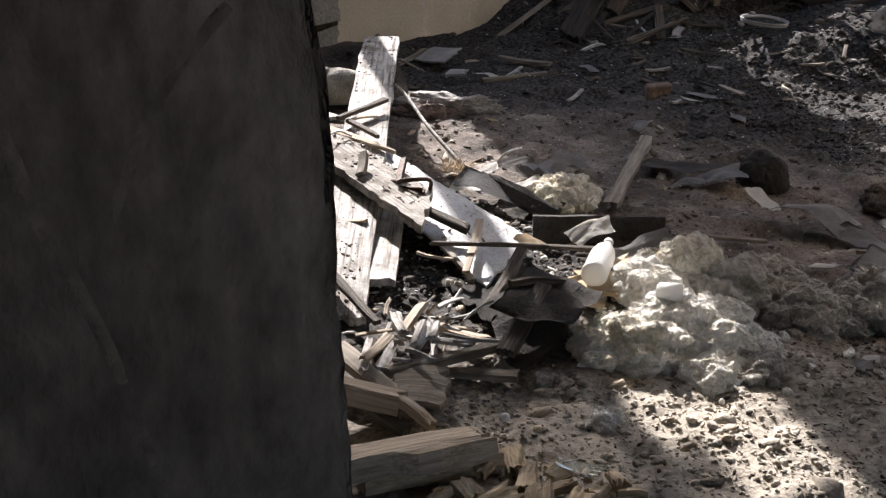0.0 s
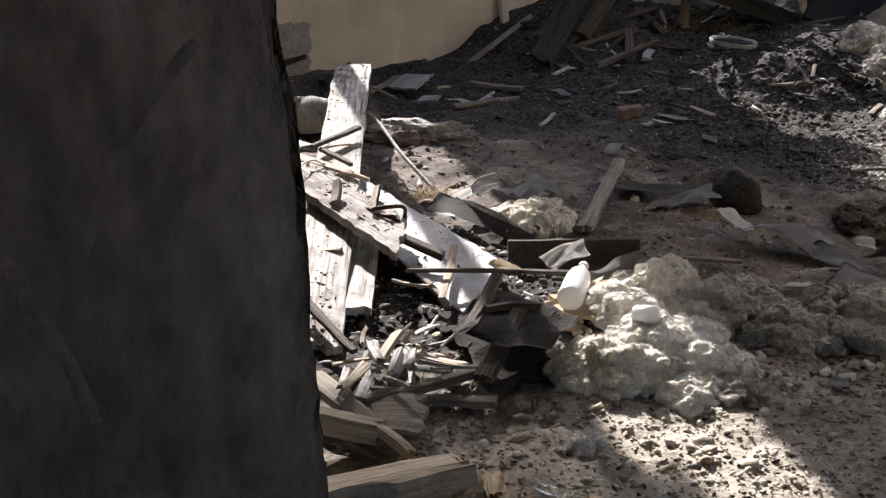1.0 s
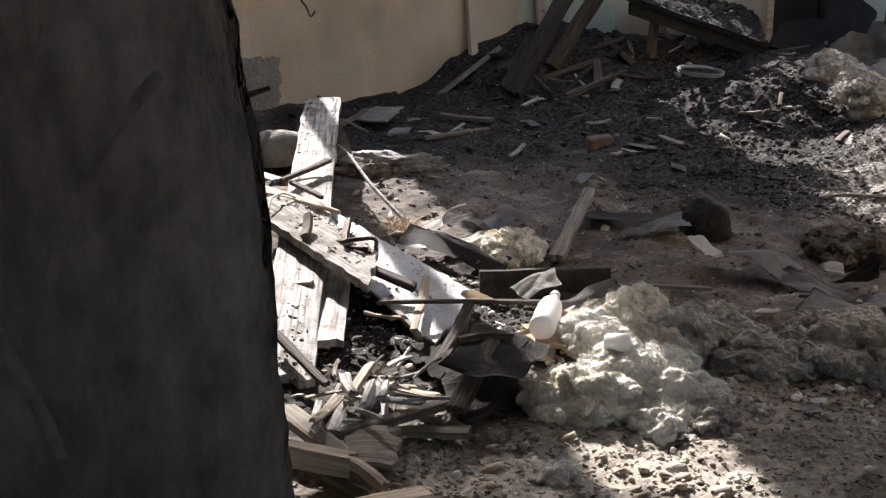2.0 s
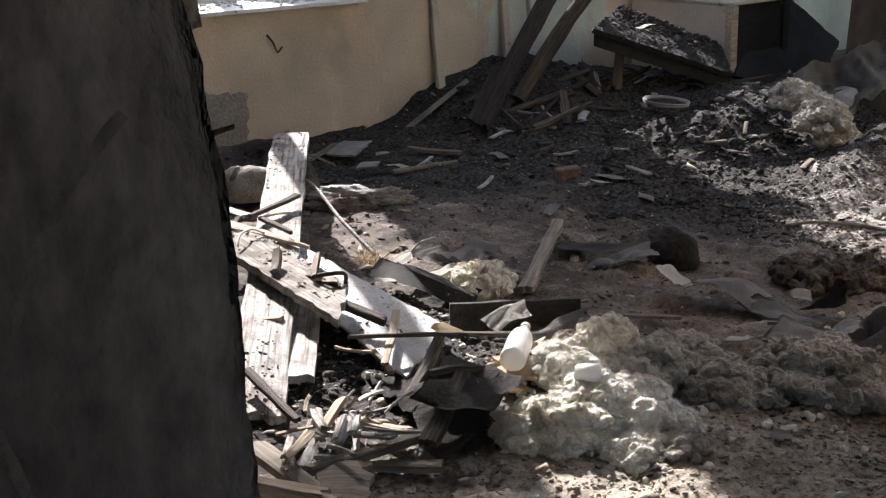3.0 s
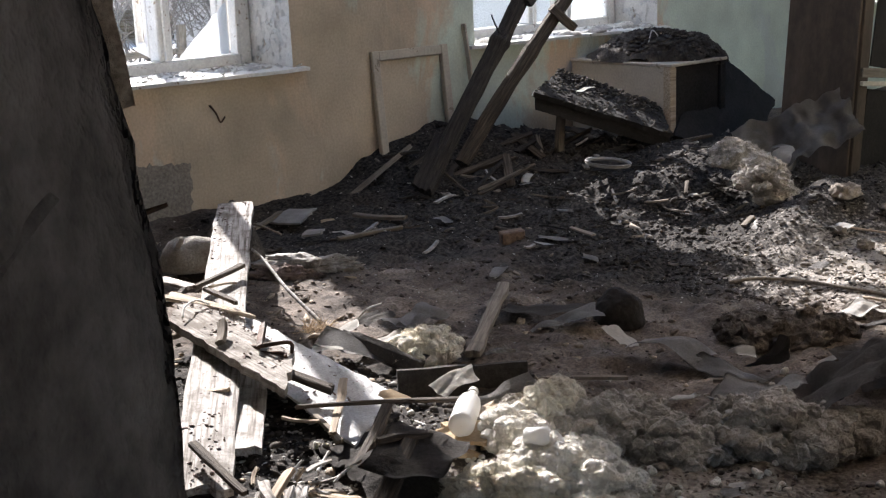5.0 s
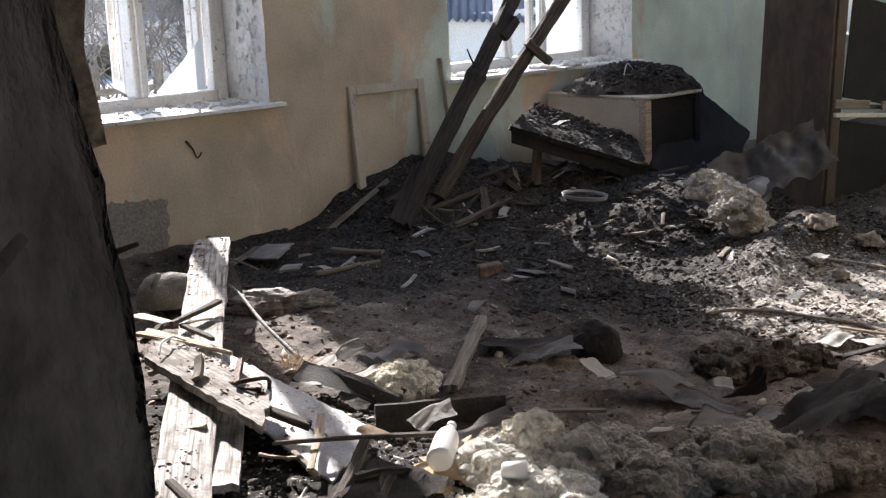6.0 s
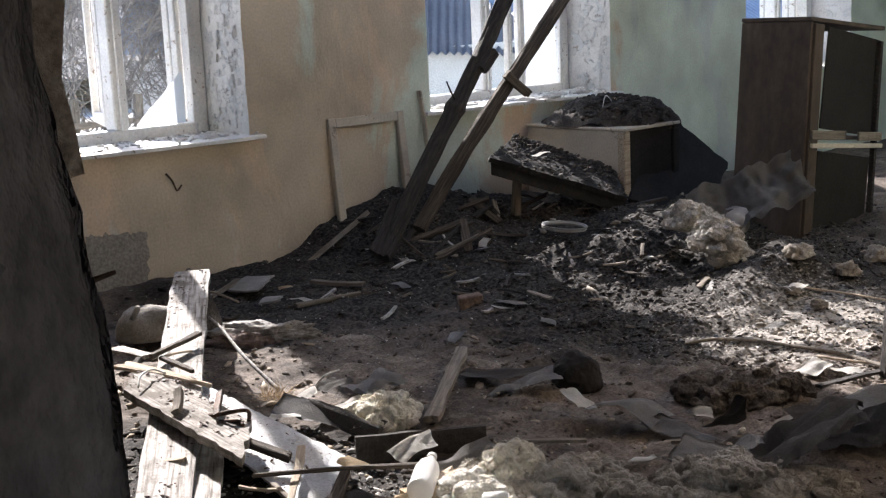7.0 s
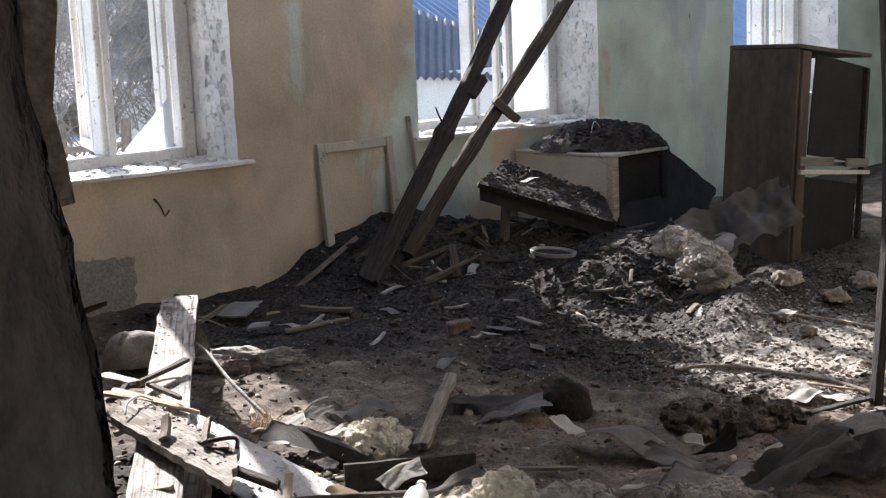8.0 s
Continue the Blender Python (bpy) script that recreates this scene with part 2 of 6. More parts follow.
WOOD = (1.8, 42, 42)
SOIL = (0.11, 0.092, 0.072)
EARTH = earth_material()
WALL = flaked("limewashed_plaster", [(0.53, 0.485, 0.42), (0.58, 0.585, 0.535), (0.66, 0.515, 0.38), (0.55, 0.46, 0.35), (0.62, 0.68, 0.585), (0.56, 0.60, 0.56)], [0, 0.42, 0.45, 0.40, 0.64, 0.70], [1, 2.2, 2.0, 1.3, 1.6, 2.2], bump=0.7,
              zones=[(3, "X", 4.9, 5.6, -0.15), (3, "X", 7.3, 8.2, 0.1), (4, "X", 5.0, 5.6, 0.13), (4, "X", 7.2, 8.0, 0.36), (5, "X", 5.0, 5.6, 0.10), (5, "X", 7.2, 8.0, 0.0)], edges=0.03, stretch=(1, 1, 0.5))
REVEAL = flaked("flaking_whitewash", [(0.42, 0.39, 0.35), (0.60, 0.62, 0.63), (0.70, 0.70, 0.69)], [0, 0.40, 0.43], [1, 26, 9], bump=0.9)
SOOTY_WALL = material("sooty_clay_wall", [(0.3, (0.09, 0.068, 0.060)), (0.5, (0.17, 0.13, 0.115)), (0.72, (0.29, 0.228, 0.203))], 3, 0.95, 1.0, (1, 1, 0.5), fine=26, fine_amount=0.4, distance=0.03)
CEILING = material("smoked_plaster", [(0.3, (0.20, 0.18, 0.16)), (0.7, (0.34, 0.31, 0.27))], 1.6, 0.95, 0.4)
PAINT = flaked("old_white_paint", [(0.36, 0.30, 0.24), (0.76, 0.755, 0.73)], [0, 0.35], [1, 24], bump=0.6, rough=0.5)
CREAM = flaked("cream_paint", [(0.36, 0.31, 0.25), (0.58, 0.52, 0.43)], [0, 0.36], [1, 9], bump=0.5, rough=0.65)
BOARD = material("weathered_painted_board", [(0.33, (0.105, 0.092, 0.08)), (0.42, (0.29, 0.267, 0.243)), (0.54, (0.45, 0.433, 0.41)), (0.74, (0.57, 0.562, 0.545))], 2.0, 0.85, 0.3, WOOD, 6, 0.14, vary=0.12, distance=0.003, dirt=(SOIL, 0.50))
DUSTY_BOARD = material("dusty_plank", [(0.33, (0.11, 0.097, 0.083)), (0.45, (0.27, 0.247, 0.22)), (0.58, (0.36, 0.338, 0.31)), (0.76, (0.44, 0.42, 0.395))], 2.0, 0.9, 0.35, WOOD, 7, 0.22, vary=0.1, distance=0.004, dirt=(SOIL, 0.48))
GREYWOOD = material("grey_wood", [(0.3, (0.10, 0.085, 0.068)), (0.5, (0.21, 0.18, 0.145)), (0.75, (0.32, 0.28, 0.23))], 2.0, 0.9, 0.35, WOOD, 5, 0.18, vary=0.25, distance=0.004, dirt=(SOIL, 0.56))
RAWWOOD = material("split_wood", [(0.3, (0.22, 0.172, 0.125)), (0.5, (0.41, 0.335, 0.25)), (0.75, (0.58, 0.50, 0.40))], 2.0, 0.85, 0.6, WOOD, 5, 0.2, vary=0.2, distance=0.006)
ROTWOOD = material("rotten_wood", [(0.3, (0.26, 0.19, 0.12)), (0.5, (0.50, 0.39, 0.26)), (0.75, (0.66, 0.55, 0.41))], 4, 0.9, 0.7, (4, 14, 14), 5, 0.35, vary=0.25, distance=0.008)
LATH = material("brown_lath", [(0.3, (0.16, 0.105, 0.076)), (0.5, (0.34, 0.235, 0.175)), (0.75, (0.50, 0.37, 0.285))], 4, 0.9, 0.8, (9, 9, 3), 9, 0.35, distance=0.008)
SMOKED = material("smoked_wood", [(0.3, (0.035, 0.028, 0.022)), (0.5, (0.075, 0.06, 0.047)), (0.75, (0.15, 0.125, 0.10))], 2.5, 0.85, 0.6, WOOD, 5, 0.3, vary=0.2, distance=0.006)
BURNT = material("charred_wood", [(0.35, (0.019, 0.017, 0.0155)), (0.6, (0.043, 0.037, 0.033)), (0.8, (0.11, 0.094, 0.079))], 3, 0.75, 0.9, (3, 22, 22), 5, 0.35, vary=0.2, distance=0.012)
FIBRE = material("white_fibreboard", [(0.3, (0.36, 0.36, 0.36)), (0.6, (0.56, 0.57, 0.58)), (0.8, (0.66, 0.67, 0.68))], 5, 0.6, 0.6, (1, 1, 1), 130, 0.25, distance=0.006, dirt=(SOIL, 0.60))
WOOL = material("glass_wool", [(0.3, (0.57, 0.53, 0.45)), (0.5, (0.71, 0.685, 0.625)), (0.7, (0.80, 0.79, 0.76))], 9, 1.0, 0.7, fine=95, fine_amount=0.2, vary=0.08, distance=0.015)
YELLOW_WOOL = material("yellowed_glass_wool", [(0.3, (0.56, 0.49, 0.36)), (0.5, (0.70, 0.66, 0.56)), (0.7, (0.80, 0.78, 0.73))], 9, 1.0, 0.7, fine=95, fine_amount=0.2, vary=0.08, distance=0.015)
DIRTY_WOOL = material("dirty_glass_wool", [(0.3, (0.22, 0.195, 0.165)), (0.5, (0.37, 0.34, 0.295)), (0.7, (0.50, 0.475, 0.43))], 8, 1.0, 0.7, fine=90, fine_amount=0.25, vary=0.08, distance=0.015)
for wm in (WOOL, YELLOW_WOOL, DIRTY_WOOL):
    wb = wm.node_tree.nodes["Principled BSDF"]
    wb.inputs["Subsurface Weight"].default_value, wb.inputs["Subsurface Scale"].default_value = 0.12, 0.012
    wb.inputs["Subsurface Radius"].default_value = (1.0, 0.9, 0.7)
    wb.inputs["Sheen Weight"].default_value = 0.3
BROWN_WOOL = material("sooty_insulation", [(0.3, (0.045, 0.037, 0.031)), (0.5, (0.10, 0.085, 0.072)), (0.7, (0.19, 0.165, 0.143))], 9, 1.0, 0.8, fine=90, fine_amount=0.3, vary=0.08, distance=0.015)
FELT = material("roofing_felt", [(0.35, (0.045, 0.041, 0.038)), (0.7, (0.085, 0.077, 0.07))], 8, 0.97, 0.5, fine=90, fine_amount=0.3)
RAG = material("grey_cloth", [(0.3, (0.18, 0.174, 0.166)), (0.55, (0.33, 0.322, 0.314)), (0.75, (0.46, 0.453, 0.445))], 4, 0.95, 0.5, fine=160, fine_amount=0.15, vary=0.15)
TARP = material("dusty_tarpaulin", [(0.3, (0.055, 0.05, 0.046)), (0.6, (0.115, 0.106, 0.098)), (0.8, (0.2, 0.187, 0.175))], 3, 0.9, 0.4, fine=120, fine_amount=0.15)
BLANKET = material("dusty_blanket", [(0.3, (0.12, 0.114, 0.107)), (0.6, (0.215, 0.206, 0.195)), (0.8, (0.33, 0.32, 0.307))], 4, 0.95, 0.5, fine=140, fine_amount=0.15)
PAPER = material("torn_paper", [(0.3, (0.5, 0.48, 0.44)), (0.7, (0.74, 0.73, 0.70))], 6, 0.85, 0.4, fine=60, fine_amount=0.12, vary=0.1)
CARD = material("cardboard", [(0.3, (0.38, 0.28, 0.17)), (0.7, (0.55, 0.44, 0.30))], 6, 0.9, 0.4, fine=80, fine_amount=0.15, vary=0.15)
RUST = material("rusty_iron", [(0.35, (0.03, 0.022, 0.018)), (0.6, (0.09, 0.05, 0.03)), (0.8, (0.16, 0.09, 0.05))], 14, 0.7, 0.6, metal=0.4)
VENEER = material("brown_veneer", [(0.3, (0.035, 0.027, 0.021)), (0.55, (0.075, 0.057, 0.043)), (0.8, (0.14, 0.112, 0.088))], 2.2, 0.7, 0.4, (2.2, 2.2, 1), 14, 0.2)
BURNT_SOIL = material("burnt_soil", [(0.3, (0.03, 0.026, 0.0225)), (0.5, (0.062, 0.053, 0.045)), (0.75, (0.15, 0.13, 0.11))], 9, 0.97, 0.8, fine=70, fine_amount=0.45)
# near-black for dark boards, and for the bookcase panels' shade put into colour
BLACK = material("black_and_shade_board", [(0.3, (0.013, 0.012, 0.0115)), (0.7, (0.026, 0.0235, 0.022))], 5, 0.9, 0.3)
ROOT = material("dark_clay_seam", [(0.3, (0.12, 0.092, 0.081)), (0.7, (0.25, 0.192, 0.17))], 5, 0.95, 0.9, fine=26, fine_amount=0.4, distance=0.03)
DUST = material("plaster_dust", [(0.3, (0.40, 0.38, 0.35)), (0.7, (0.68, 0.67, 0.64))], 12, 0.95, 0.5, fine=80)
BRICK = material("clay_brick", [(0.3, (0.13, 0.09, 0.07)), (0.7, (0.24, 0.175, 0.14))], 12, 0.9, 0.6)
BARK = material("grey_twigs", [(0.3, (0.15, 0.137, 0.122)), (0.7, (0.33, 0.31, 0.285))], 5, 0.9, 0.2)
RUBBLE = material("plaster_chips", [(0.3, (0.10, 0.082, 0.065)), (0.5, (0.26, 0.225, 0.185)), (0.75, (0.48, 0.45, 0.40))], 7, 0.95, 0.5, fine=80)
CHAR = material("charcoal_crumbs", [(0.35, (0.03, 0.026, 0.023)), (0.6, (0.07, 0.06, 0.052)), (0.78, (0.24, 0.215, 0.19))], 10, 0.95, 0.5, fine=80)
ROOF = material("blue_sheet_metal", [(0.3, (0.15, 0.20, 0.29)), (0.7, (0.22, 0.28, 0.38))], 2, 0.45, 0.1, fine=20, fine_amount=0.1)
OLD_ROOF = material("faded_sheet_metal", [(0.3, (0.13, 0.15, 0.19)), (0.7, (0.20, 0.22, 0.27))], 2, 0.5, 0.1, fine=20, fine_amount=0.12)
LIMEWASH = material("limewashed_facade", [(0.3, (0.50, 0.50, 0.495)), (0.7, (0.60, 0.60, 0.595))], 2, 0.9, 0.3)
SNOW = material("old_snow_and_dry_grass", [(0.30, (0.22, 0.19, 0.14)), (0.42, (0.36, 0.335, 0.29)), (0.54, (0.58, 0.58, 0.585))], 1.2, 0.95, 0.4, fine=14, fine_amount=0.2)
HILL = material("wooded_hillside", [(0.3, (0.10, 0.09, 0.082)), (0.5, (0.18, 0.168, 0.155)), (0.7, (0.34, 0.335, 0.33))], 0.9, 0.95, 0.5, fine=6, fine_amount=0.5, distance=0.3)
FILM = film_material("cloudy_polythene", (0.62, 0.66, 0.69), 0.5)
SHADING_FILM = film_material("shading_polythene", (0.86, 0.83, 0.76), 0.75, 0.3)
PLASTIC = film_material("milky_plastic", (0.80, 0.80, 0.78), 0.3)
GLASS = glass_material()

# ---- building blocks ----
WORLD_UP = Vector((0, 0, 1))


def part(name, bm, mat, parent=None, label="", smooth=False, m=None):
    """Links a bmesh as one object, under a thing or at top level."""
    bmesh.ops.recalc_face_normals(bm, faces=bm.faces[:])
    me = bpy.data.meshes.new(name)
    bm.to_mesh(me)
    bm.free()
    for x in (mat if isinstance(mat, (list, tuple)) else [mat]):
        me.materials.append(x)
    if smooth:
        me.shade_smooth()
    ob = new(name, me)
    if m is not None:
        ob.matrix_world = m
    if parent is not None:
        ob.parent = parent
        ob.matrix_parent_inverse = Matrix()
        if m is not None:
            ob.matrix_basis = m
    return tagged(ob, label)


def empty(name, m, label, category, group="", kind=""):
    ob = new(name)
    ob.matrix_world = m
    ob.empty_display_size = 0.1
    return tagged(ob, label, category, group, kind)


def add_box(bm, lo, hi, bevel=0.0, mat_index=0):
    c = [(a + b) / 2 for a, b in zip(lo, hi)]
    s = [abs(b - a) for a, b in zip(lo, hi)]
    made = bmesh.ops.create_cube(bm, size=1, matrix=Matrix.Translation(c) @ Matrix.Diagonal((*s, 1)))
    if bevel:
        edges = list({e for v in made["verts"] for e in v.link_edges})
        bmesh.ops.bevel(bm, geom=edges, offset=bevel, segments=1, affect="EDGES")
    return bm


def box(lo, hi, bevel=0.0):
    return add_box(bmesh.new(), lo, hi, bevel)


def frame_of(a, b, roll=0.0):
    """A pose at a whose x axis runs to b, its z axis as near to up as it can be, then rolled."""
    x = (Vector(b) - Vector(a)).normalized()
    up = WORLD_UP if abs(x.z) < 0.95 else Vector((0, 1, 0))
    y = up.cross(x).normalized()
    z = x.cross(y)
    m = Matrix((x, y, z)).transposed().to_4x4()
    return Matrix.Translation(a) @ m @ Matrix.Rotation(radians(roll), 4, "X")


def board_mesh(length, w, th, rng, ragged=(0.0, 0.0), taper=(1.0, 1.0), warp=0.01, wear=0.004, across=6, nicks=0):
    """A board along x with worn edges, a slight warp and splintered ends."""
    n = max(3, int(length / 0.05))
    n = min(n, 26)
    bm = bmesh.new()
    bow, twist = rng.uniform(-warp, warp), rng.uniform(-0.04, 0.04)
    enda = [rng.uniform(0, ragged[0]) * (1 if j % 2 else 0.55) for j in range(across + 1)]
    endb = [rng.uniform(0, ragged[1]) * (1 if j % 2 else 0.55) for j in range(across + 1)]
    wob = rng.uniform(0, 50)
    rows = []
    for i in range(n + 1):
        u = i / n
        wide = w * (taper[0] + (taper[1] - taper[0]) * u)
        row = []
        for top in (1, 0):
            line = []
            for j in range(across + 1):
                v = j / across - 0.5
                x = length * u
                if i == 0:
                    x += enda[j]
                if i == n:
                    x -= endb[j]
                edge = wear * noise.noise((x * 9 + wob, v * 3, 1.5)) * (2.2 if j in (0, across) else 0.5)
                y = v * wide + (edge if j in (0, across) else 0) + 0.012 * w * noise.noise((x * 3, wob, 0))
                z = (top - 0.5) * th + bow * math.sin(math.pi * u) + twist * v * wide * (u - 0.5) * 2
                z += wear * 0.22 * noise.noise((x * 14 + wob, v * 40 * w, 4.0 + top))
                if top and j in (0, across):
                    z -= 0.12 * th
                line.append(bm.verts.new((x, y, z)))
            row.append(line)
        rows.append(row)
    for i in range(n):
        for k in (0, 1):
            for j in range(across):
                q = [rows[i][k][j], rows[i + 1][k][j], rows[i + 1][k][j + 1], rows[i][k][j + 1]]
                bm.faces.new(q if k else q[::-1])
        for j in (0, across):
            bm.faces.new([rows[i][0][j], rows[i][1][j], rows[i + 1][1][j], rows[i + 1][0][j]])
    for i in (0, n):
        for j in range(across):
            bm.faces.new([rows[i][0][j], rows[i][0][j + 1], rows[i][1][j + 1], rows[i][1][j]])
    return bm


def board(name, a, b, w, th, mat, label, category="board", roll=0.0, ragged=(0.01, 0.01), taper=(1.0, 1.0), group="", seed=1, warp=0.008, wear=0.004, across=6):
    rng = random.Random(seed)
    length = (Vector(b) - Vector(a)).length
    ob = part(name, board_mesh(length, w, th, rng, ragged, taper, warp, wear, across), mat, m=frame_of(a, b, roll))
    return tagged(ob, label, category, group)


def panel_mesh(corners, th, seed, rag=0.01, bump=0.006, n=24, k=12):
    """A stiff sheet between four corners (two along the far edge, then back along the near one), with a chipped rim and thickness."""
    a, b, c, d = [Vector(p) for p in corners]
    up = (b - a).cross(d - a).normalized()
    if up.z < 0:
        up = -up
    bm = bmesh.new()
    sides = []
    for lift in (0.5, -0.5):
        grid = []
        for i in range(n + 1):
            row = []
            for j in range(k + 1):
                u, v = i / n, j / k
                p = a.lerp(b, u).lerp(d.lerp(c, u), v)
                if i in (0, n):
                    p = p + (b - a).normalized() * rag * noise.noise((v * 9, seed, i)) * 2
                if j in (0, k):
                    p = p + (d - a).normalized() * rag * noise.noise((u * 17, seed, j))
                row.append(bm.verts.new(p + up * (th * lift + bump * noise.noise((u * 7, v * 5, seed)) + 0.3 * bump * noise.noise((u * 31, v * 19, seed)))))
            grid.append(row)
        sides.append(grid)
    t, u = sides
    for i in range(n):
        for j in range(k):
            bm.faces.new([t[i][j], t[i + 1][j], t[i + 1][j + 1], t[i][j + 1]])
            bm.faces.new([u[i][j], u[i][j + 1], u[i + 1][j + 1], u[i + 1][j]])
        for j in (0, k):
            bm.faces.new([t[i][j], u[i][j], u[i + 1][j], t[i + 1][j]])
    for j in range(k):
        for i in (0, n):
            bm.faces.new([t[i][j], t[i][j + 1], u[i][j + 1], u[i][j]])
    return bm


def panel(name, corners, th, mat, label, category="board", seed=1, rag=0.01, bump=0.006, group="", n=24, k=12):
    """A panel whose own x axis runs along its length, for the grain."""
    a, b, c, d = [Vector(p) for p in corners]
    m = frame_of((a + d) / 2, (b + c) / 2)
    inv = m.inverted()
    return tagged(part(name, panel_mesh([inv @ p for p in (a, b, c, d)], th, seed, rag, bump, n, k), mat, m=m), label, category, group)


def heap(name, at, size, mat, label, seed=1, turn=0.0, peak=0.7, n=56):
    """Loose soil: a dome with an uneven crest and a crumbly skin, its rim sunk into what it lies on."""
    bm = bmesh.new()
    sx, sy, sz = size
    rows = []
    for i in range(n + 1):
        row = []
        for j in range(n + 1):
            x, y = 2.0 * i / n - 1, 2.0 * j / n - 1
            r = x * x + y * y
            warp = 0.35 * noise.noise((x * 1.6 + seed, y * 1.6, 0))
            z = max(0.0, 1 - r - warp) ** peak - 0.12
            p = Vector((x * sx, y * sy, 0))
            z = z * sz + min(1.0, 2.5 * max(0.0, 1.05 - r)) * (0.22 * sz * noise.noise(p * 9 + Vector((seed, 0, 0))) + 0.022 * noise.noise(p * 26 + Vector((0, seed, 0))) + 0.015 * noise.noise(p * 70))
            row.append(bm.verts.new((p.x, p.y, z)))
        rows.append(row)
    for i in range(n):
        for j in range(n):
            if ((2.0 * (i + 0.5) / n - 1) ** 2 + (2.0 * (j + 0.5) / n - 1) ** 2) < 1.1:
                bm.faces.new([rows[i][j], rows[i + 1][j], rows[i + 1][j + 1], rows[i][j + 1]])
    for v in [v for v in bm.verts if not v.link_faces]:
        bm.verts.remove(v)
    return tagged(part(name, bm, mat, m=Matrix.Translation(at) @ Matrix.Rotation(radians(turn), 4, "Z")), label, "dirt")


def tube_into(bm, pts, radii, sides=6, rng=None, rough=0.0):
    rings = []
    for i, p in enumerate(pts):
        p = Vector(p)
        d = (Vector(pts[min(i + 1, len(pts) - 1)]) - Vector(pts[max(i - 1, 0)])).normalized()
        u = d.cross(Vector((0.31, 0.17, 0.93))).normalized()
        v = d.cross(u)
        r = radii[i] if isinstance(radii, (list, tuple)) else radii
        ring = []
        for k in range(sides):
            a = 2 * math.pi * k / sides
            rr = r * (1 + (rough * noise.noise((p.x * 9 + k * 2.1, p.y * 9, p.z * 9 + k)) if rough else 0))
            ring.append(bm.verts.new(p + (u * math.cos(a) + v * math.sin(a)) * rr))
        rings.append(ring)
    for r0, r1 in zip(rings, rings[1:]):
        for k in range(sides):
            bm.faces.new([r0[k], r0[(k + 1) % sides], r1[(k + 1) % sides], r1[k]])
    bm.faces.new(rings[0][::-1])
    bm.faces.new(rings[-1])
    return bm


def spline(pts, n):
    """Points along a smooth curve through pts."""
    pts = [Vector(p) for p in pts]
    out = []
    for i in range(len(pts) - 1):
        p0, p1, p2, p3 = pts[max(i - 1, 0)], pts[i], pts[i + 1], pts[min(i + 2, len(pts) - 1)]
        for k in range(n):
            t = k / n
            out.append(0.5 * ((2 * p1) + (p2 - p0) * t + (2 * p0 - 5 * p1 + 4 * p2 - p3) * t * t + (3 * p1 - p0 - 3 * p2 + p3) * t ** 3))
    out.append(pts[-1])
    return out


def rod(name, pts, r0, r1, mat, label, category, n=6, sides=7, rough=0.15, group=""):
    p = spline(pts, n)
    radii = [r0 + (r1 - r0) * i / (len(p) - 1) for i in range(len(p))]
    return tagged(part(name, tube_into(bmesh.new(), p, radii, sides, rough=rough), mat, smooth=True), label, category, group)


def sheet(name, a, b, w, mat, label, category, crumple=0.02, roll=0.0, th=0.003, seed=1, ends=(1.0, 1.0), n=22, k=9, folds=2.0, sag=0.0, torn=0.015, group=""):
    """A limp or stiff sheet from a to b with folds, torn rims and thickness."""
    rng = random.Random(seed)
    length = (Vector(b) - Vector(a)).length
    bm = bmesh.new()
    o = rng.uniform(0, 90)
    grid = []
    for i in range(n + 1):
        u = i / n
        row = []
        for j in range(k + 1):
            v = j / k - 0.5
            wide = w * (ends[0] + (ends[1] - ends[0]) * u)
            x, y = length * u, v * wide
            if j in (0, k):
                y += torn * noise.noise((x * 12 + o, v, 3))
            if i in (0, n):
                x += torn * 1.6 * noise.noise((y * 14, o + i, 7))
            z = crumple * (noise.noise((x * folds * 2 + o, y * folds, o)) * 1.4 + 0.5 * noise.noise((x * folds * 6 + o, y * folds * 5, o + 9)))
            z += crumple * 0.8 * abs(noise.noise((x * folds * 3 - o, y * folds * 8, 2))) - sag * math.sin(math.pi * u)
            row.append(bm.verts.new((x, y, z)))
        grid.append(row)
    for i in range(n):
        for j in range(k):
            bm.faces.new([grid[i][j], grid[i + 1][j], grid[i + 1][j + 1], grid[i][j + 1]])
    made = bmesh.ops.solidify(bm, geom=bm.faces[:], thickness=th)
    return tagged(part(name, bm, mat, smooth=True, m=frame_of(a, b, roll)), label, category, group)


def lump_mesh(size, seed, detail=5, rough=0.35, freq=2.2, flat=0.25):
    """A torn lump: a sphere pushed in and out by noise at three scales, flattened below."""
    bm = bmesh.new()
    bmesh.ops.create_icosphere(bm, subdivisions=detail, radius=1)
    o = Vector((seed * 3.7, seed * 1.3, seed * 2.9))
    s = Vector(size)
    big = max(size)
    for v in bm.verts:
        p = v.co.copy()
        q = Vector((p.x * s.x, p.y * s.y, p.z * s.z)) / big
        d = 1 + rough * noise.noise(q * freq + o) + rough * 0.7 * abs(noise.noise(q * freq * 2.6 + o)) + rough * 0.38 * abs(noise.noise(q * freq * 6.0 + o)) + rough * 0.12 * noise.noise(q * freq * 14 + o)
        p = Vector((p.x * s.x, p.y * s.y, p.z * s.z)) * d
        if p.z < -flat * s.z:
            p.z = -flat * s.z + (p.z + flat * s.z) * 0.15
        v.co = p
    return bm


